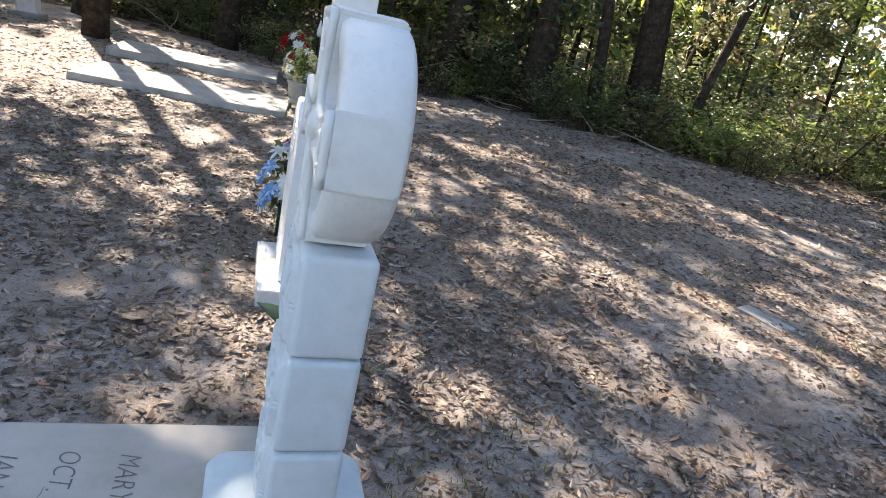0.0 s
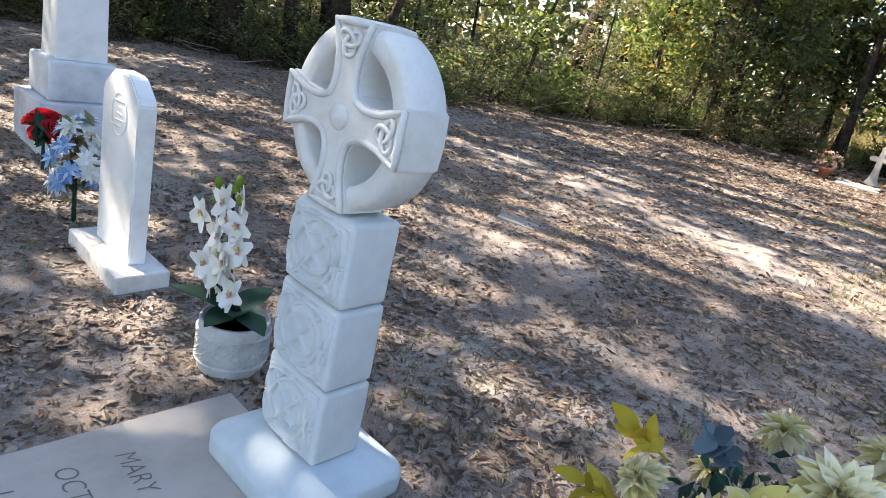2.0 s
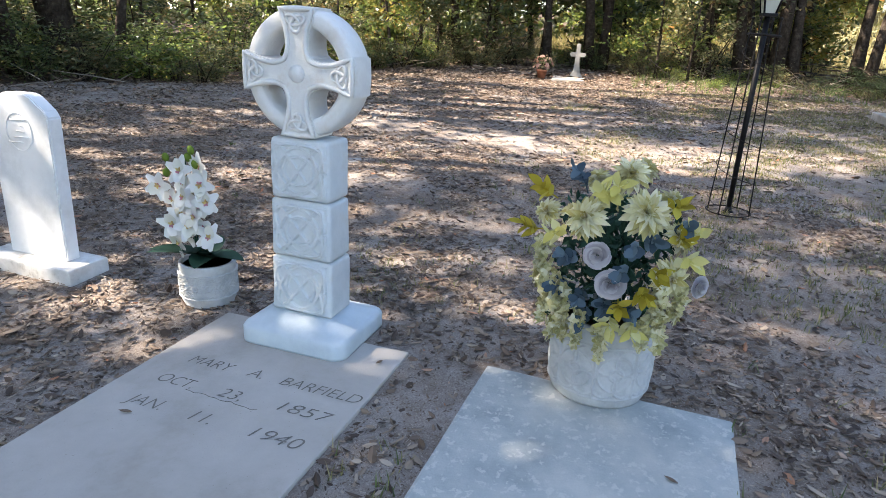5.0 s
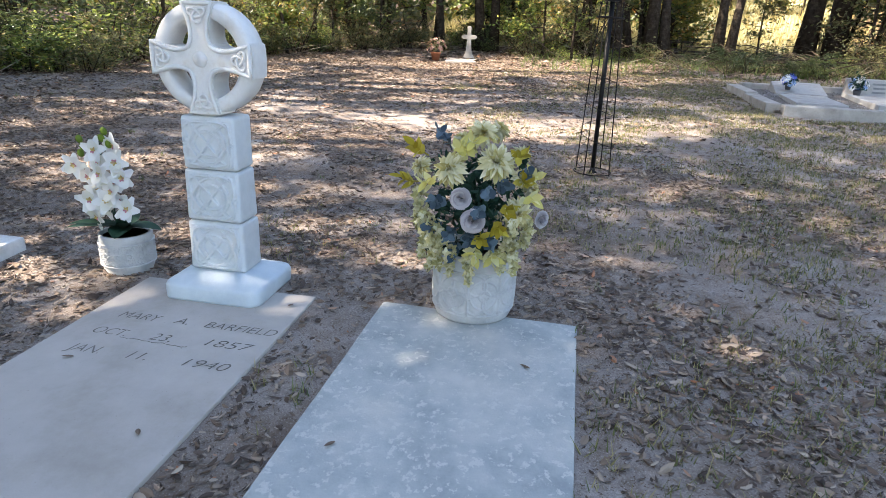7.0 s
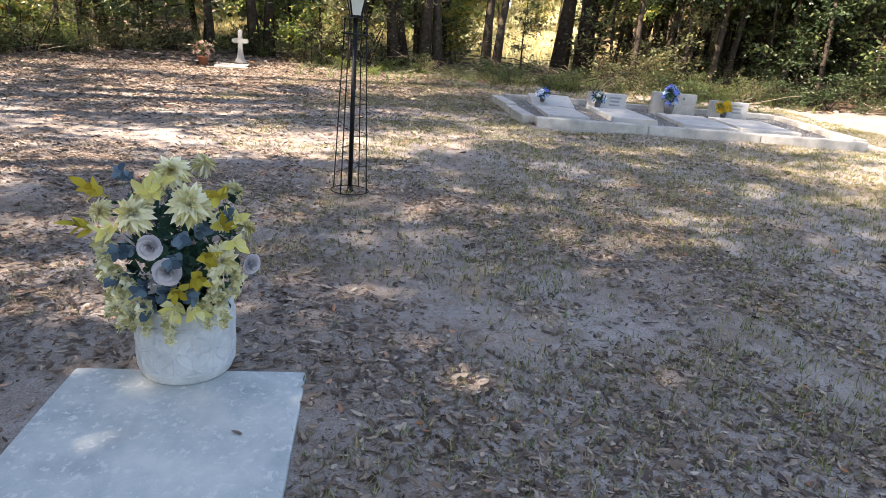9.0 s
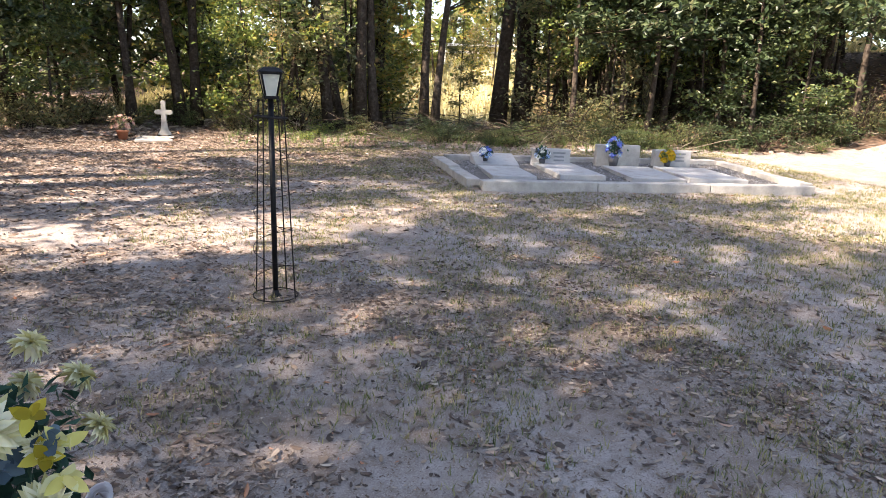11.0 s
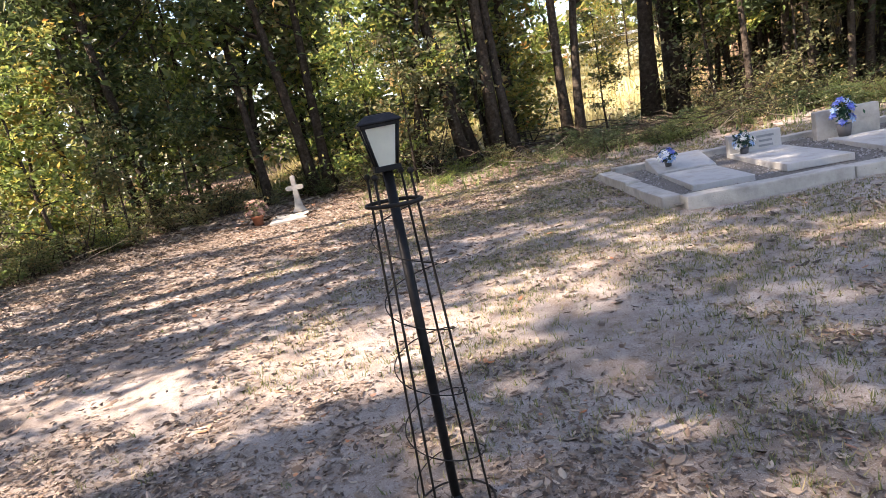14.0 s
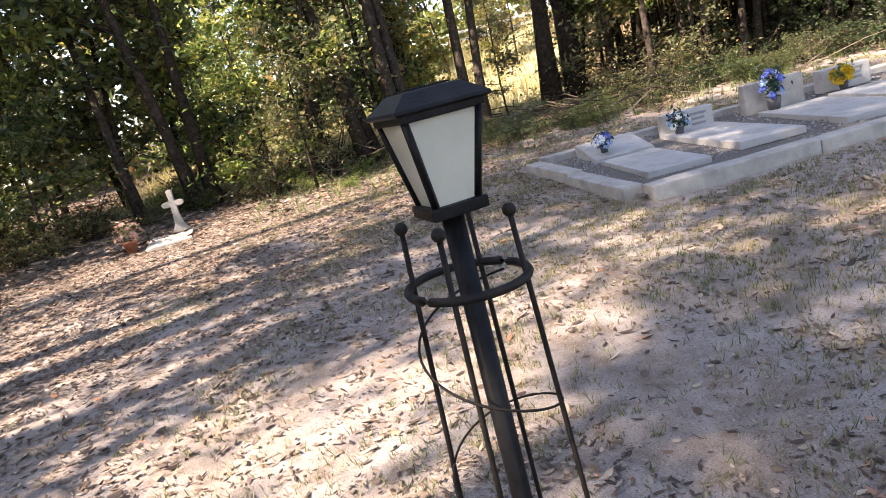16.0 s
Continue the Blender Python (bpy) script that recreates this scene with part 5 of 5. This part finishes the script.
# the tallest trees, added so that crowns out of view shade the far plot
for x, y, k, s in ((-0.2, 15.2, 4, 1.0), (-7.2, 9.8, 4, 1.0), (-5.2, 11.0, 4, 0.95), (-3.6, 9.7, 4, 0.95), (-4.2, 7.7, 4, 1.0), (-3.0, 14.0, 4, 0.95), (5.2, 11.2, 4, 0.9), (4.0, 13.6, 4, 1.0), (7.4, 10.9, 4, 0.95), (6.2, 13.4, 4, 1.0), (9.2, 13.0, 4, 0.9)):
    plant(TALL[k], x, y, s)
# tall trees added to the north wood, mostly unseen, to break the clearing's sun
for x, y, k, s in ((-2.8, 17.0, 2, 1.0), (-2.5, 11.7, 1, 0.9), (-3.7, 9.6, 0, 0.9), (-4.6, 11.8, 0, 1.0), (-4.4, 9.6, 3, 0.85), (-0.6, 13.4, 1, 0.95)):
    plant(TALL[k], x, y, s)
# oversized evergreens added out of view to keep sun off the slabs
for x, y, s in ((-4.0, 9.9, 1.9), (-4.7, 11.4, 1.9), (-3.4, 8.9, 1.7)):
    plant(SAPLING[3], x, y, s)
# unseen tall trees behind the walker, added to cast shade on the graves
for x, y, k, s in ((-4.5, 8.5, 0, 1.1), (-6.5, 6.0, 1, 1.0), (-10, 12, 3, 1.1), (-5.5, 10.2, 1, 0.75), (-12.5, 13.5, 1, 0.9), (-13, 7.5, 0, 0.9), (-9, 5.0, 3, 0.75), (-16, 10, 2, 1.0), (-14, 2, 1, 0.8), (-11, -3, 0, 0.8), (-9, -9, 3, 0.85), (-3, -13, 1, 0.8), (4, -17, 2, 0.9), (-17, 17, 3, 1), (-5.6, 7.2, 0, 0.8), (-7.9, 11.3, 0, 1.0), (-6.3, 9.0, 2, 1.1), (-8.6, 13.4, 2, 1.1), (-5.0, 5.6, 2, 0.8)):
    plant(TALL[k], x, y, s)

# thick growth deep in the north wood
for _ in range(40):
    plant(SAPLING[rng.choice(5, p=[0.4, 0.15, 0.3, 0.1, 0.05])], rng.uniform(-3, 19), rng.uniform(16, 25), rng.uniform(0.8, 1.3))

# distant woods
r5 = np.random.default_rng(77)
n = 26000
az = r5.uniform(radians(-75), radians(125), n)
rad = r5.uniform(34, 52, n) + 4 * np.sin(az * 9)
xx, yy = 6 + rad * np.cos(az), rad * np.sin(az)
top = 15 + 3 * np.sin(az * 13) + 2 * np.sin(az * 31)
hh = r5.uniform(0, 1, n) ** 1.3 * top
keep = ~((hh > 2.5) & (np.abs(az + 0.20) < 0.09))
C = np.stack([xx, yy, gz(xx, yy) + hh], 1)[keep]
# half the leaves here turn yellow, sunlight put into their colour
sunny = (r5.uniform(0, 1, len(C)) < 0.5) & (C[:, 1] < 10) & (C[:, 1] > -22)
for sel, mt, lab in ((~sunny, LEAF_OLIVE, "distant olive green woods"), (sunny, LEAF_YELLOW, "distant yellowing woods, the yellow also standing in for sun")):
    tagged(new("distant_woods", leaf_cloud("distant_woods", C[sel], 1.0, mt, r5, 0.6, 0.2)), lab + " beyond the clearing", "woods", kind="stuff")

# white rail fence far across the clearing
FENCE = material("white_fence_paint", [(0.3, (0.62, 0.62, 0.60)), (0.7, (0.78, 0.78, 0.76))], scale=6, rough=0.7, bump=0.1)
fe = thing("fence", "white wooden rail fence far behind the trees", "fence", pose(36, -11, gzf(36, -11), 0, 0, 70))
for k in range(5):
    part("post", box(0.12, 0.12, 1.3, (k * 2.0 - 4, 0, -0.2), bevel=0.01), FENCE, fe)
for z in (0.45, 0.85):
    part("rail", box(8.2, 0.04, 0.14, (0, 0.08, z), bevel=0.005), FENCE, fe)

# fallen branches and brush along the edge
V, F = [], []
for _ in range(420):
    p, nrm = edge_at(rng.uniform(0, LEN[-1]))
    q = p + nrm * rng.uniform(-0.2, 2.5)
    az, ln = rng.uniform(0, 6.28), rng.uniform(0.3, 1.6)
    z0 = gzf(q.x, q.y) + 0.02
    tilt = rng.uniform(0, 0.5)
    path = [(q.x + math.cos(az) * ln * u + rng.normal() * 0.02, q.y + math.sin(az) * ln * u + rng.normal() * 0.02, z0 + tilt * ln * u + rng.normal() * 0.015) for u in np.linspace(0, 1, 5)]
    r0 = rng.uniform(0.004, 0.014)
    tube_into(V, F, path, [r0 * (1 - 0.15 * j) for j in range(5)], 4)
tagged(new("brushwood", mesh("brushwood", V, F, TWIG)), "tangle of dead grey branches along the wood's edge", "brushwood", kind="stuff")
# dark branches heaped here stand in for a mass of shadow
V, F = [], []
for _ in range(70):
    x, y = 17.5 + rng.normal() * 1.3, -5.5 + rng.normal() * 2.2
    az, ln = rng.uniform(0, 6.28), rng.uniform(0.8, 2.6)
    z0 = gzf(x, y) + rng.uniform(0.0, 0.45)
    path = [(x + math.cos(az) * ln * u, y + math.sin(az) * ln * u, z0 + 0.12 * math.sin(3 * u) + rng.normal() * 0.03) for u in np.linspace(0, 1, 6)]
    tube_into(V, F, path, [0.018 * (1 - 0.15 * j) for j in range(6)], 5)
tagged(new("shadow_brush", mesh("shadow_brush", V, F, BARK)), "low dark branches added to stand in for a shadowed mass", "brush pile", kind="stuff")


# ---- litter, grass ----
def on_slab(x, y):
    a = (x > -1.75) & (x < 0.27) & (y > 0.955) & (y < 1.98)
    b = (x > -1.86) & (x < 0.3) & (y > -0.4) & (y < 0.65)
    c = (x > 7.9) & (x < 12.1) & (y > -10.3) & (y < -3.4)
    d = (x > 0.0) & (x < 0.52) & (y > 1.18) & (y < 1.79)
    e = (x > 0.16) & (x < 0.44) & (y > 2.86) & (y < 3.54)
    return a | b | c | d | e


def scatter(n, x0, x1, y0, y1, density, r):
    x, y = r.uniform(x0, x1, n), r.uniform(y0, y1, n)
    keep = (r.uniform(0, 1, n) < density(x, y)) & ~on_slab(x, y)
    return x[keep], y[keep]


def litter_density(x, y):
    d = 0.62 + 0.45 * ripple(x, y, 9, 1.3) + 0.3 * ripple(x, y, 10, 5.0)
    d = d + 0.25 * np.clip((y - 1) / 5, -0.6, 1) + 0.35 * np.clip((x - 5) / 4, 0, 1)
    return np.clip(d, 0.12, 1)


def litter(name, n, area, size, seed, label, near=None, drift=0):
    r = np.random.default_rng(seed)
    x, y = scatter(n, *area, litter_density if near is None else (lambda a, b: litter_density(a, b) * ~((a > -3.2) & (a < 5) & (b > -4.5) & (b < 7.5))), r)
    if drift:
        k = r.uniform(0, 1, len(x)) < np.clip((x - 7) / 6 + 0.35 * ripple(x, y, 31, 2.5) + 0.12 * np.clip(y, -3, 3), 0, 1)
        x, y = x[k], y[k]
    m = len(x)
    z = gz(x, y) + r.uniform(0.002, 0.012, m)
    az = r.uniform(0, 6.283, m)
    s = size * r.gamma(6, 0.167, m)
    w = s * r.uniform(0.11, 0.24, m)
    d = np.stack([np.cos(az), np.sin(az), r.normal(0, 0.16, m)], 1)
    sd = np.stack([-np.sin(az), np.cos(az), r.normal(0, 0.35, m)], 1)
    c = np.stack([x, y, z], 1)
    lift = np.zeros((m, 3))
    lift[:, 2] = s * r.uniform(0.02, 0.2, m)
    S, W = s[:, None], w[:, None]
    tail, tip = c - d * S * 0.5 + lift * 0.6, c + d * S * 0.5 + lift
    edges = [c + sd * W * g + d * S * f + lift * 0.5 * (g < 0) for g, f in ((0.8, -0.22), (0.95, 0.2), (-0.95, 0.2), (-0.8, -0.22))]
    Vv = np.stack([tail, edges[0], edges[1], tip, edges[2], edges[3]], 1).reshape(-1, 3)
    base = np.arange(m)[:, None] * 6
    Ff = np.concatenate([base + np.array([0, 1, 2, 3]), base + np.array([0, 3, 4, 5])])
    tagged(new(name, mesh(name, Vv, Ff, LITTER)), label, "fallen leaves", kind="stuff")


litter("leaf_litter", 190000, (-3.2, 5.0, -4.5, 7.5), 0.034, 41, "thin litter of small brown oak leaves on sand")
litter("leaf_litter", 210000, (-4, 18, -8, 13), 0.043, 42, "brown oak leaf litter under the trees", near=1)
litter("leaf_litter", 150000, (4.0, 17, -3.5, 9.5), 0.046, 45, "thick brown oak leaves drifted by the wood's edge", drift=1)
litter("leaf_crumbs", 90000, (-3.0, 4.2, -3.5, 5.0), 0.017, 43, "small crumbs of bark and broken leaf")
litter("leaf_litter", 30000, (14, 34, -24, 16), 0.14, 44, "reddish leaf litter on the wood floor and bank", near=1)


def grass(name, n, area, density, h, mat, seed, label, tuft=5):
    r = np.random.default_rng(seed)
    x, y = scatter(n, *area, density, r)
    x = np.repeat(x, tuft) + r.normal(0, 0.018, len(x) * tuft)
    y = np.repeat(y, tuft) + r.normal(0, 0.018, len(y) * tuft)
    m = len(x)
    hh = h * r.uniform(0.4, 1.3, m)
    az, ln = r.uniform(0, 6.283, m), r.uniform(0.2, 1.0, m)
    z = gz(x, y) - 0.004
    b = np.stack([x, y, z], 1)
    sd = np.stack([-np.sin(az), np.cos(az), np.zeros(m)], 1) * (0.0026 + hh * 0.014)[:, None]
    tip = b + np.stack([np.cos(az) * hh * ln, np.sin(az) * hh * ln, hh * 0.85], 1)
    Vv = np.stack([b - sd, b + sd, tip], 1).reshape(-1, 3)
    tagged(new(name, mesh(name, Vv, np.arange(3 * m).reshape(m, 3), mat)), label, "grass", kind="stuff")


def dry_density(x, y):
    return np.clip(0.3 + 0.6 * ripple(x, y, 15, 1.8) + 0.55 * np.clip((-y - 0.3) / 2.5, -1, 1), 0, 1) * np.clip((x + 3) / 3, 0, 1) * (y < 2.5)


grass("dry_grass", 75000, (-2.5, 14, -12, 2), dry_density, 0.055, GRASS, 51, "short dry yellowish grass on the open side")
grass("weeds", 1500, (-2.5, 12, -9, 8), lambda x, y: np.clip(0.1 + 0.9 * ripple(x, y, 16, 0.9), 0, 1), 0.06, GREEN_TUFT, 52, "scattered small green weeds", 9)
grass("edge_weeds", 5000, (6, 19, -13, 10), lambda x, y: np.clip((np.abs(x - 15.3) < 1.6) * (y < 1) * 0.7, 0, 1), 0.28, GREEN_TUFT, 53, "green ground cover along the wood's edge", 6)
grass("tall_grass", 16000, (21, 60, -30, 6), lambda x, y: np.full_like(x, 0.9), 0.8, STRAW, 54, "tall dry grass in the sunny clearing", 4)

# single leaves lying on the slabs
V, F = [], []
petal_into(V, F, pose(0, 0, 0, 0, 0, 70), 0.05, 0.018, 0.2, 0.3, 0.4)
LONE = mesh("fallen_leaf", V, F, LITTER, True)
for x, y, z, a in ((-0.22, -0.19, 0.032, 0), (-0.9, 0.45, 0.032, 80), (-0.62, 1.72, 0.031, 40), (-1.0, 1.15, 0.031, 150), (0.12, 1.05, 0.031, 100)):
    ob = new("fallen_leaf", LONE)
    ob.matrix_world = pose(x, y, z, 0, 0, a)
    tagged(ob, "single dry brown leaf lying on a grave slab", "leaf", "leaves on slabs")
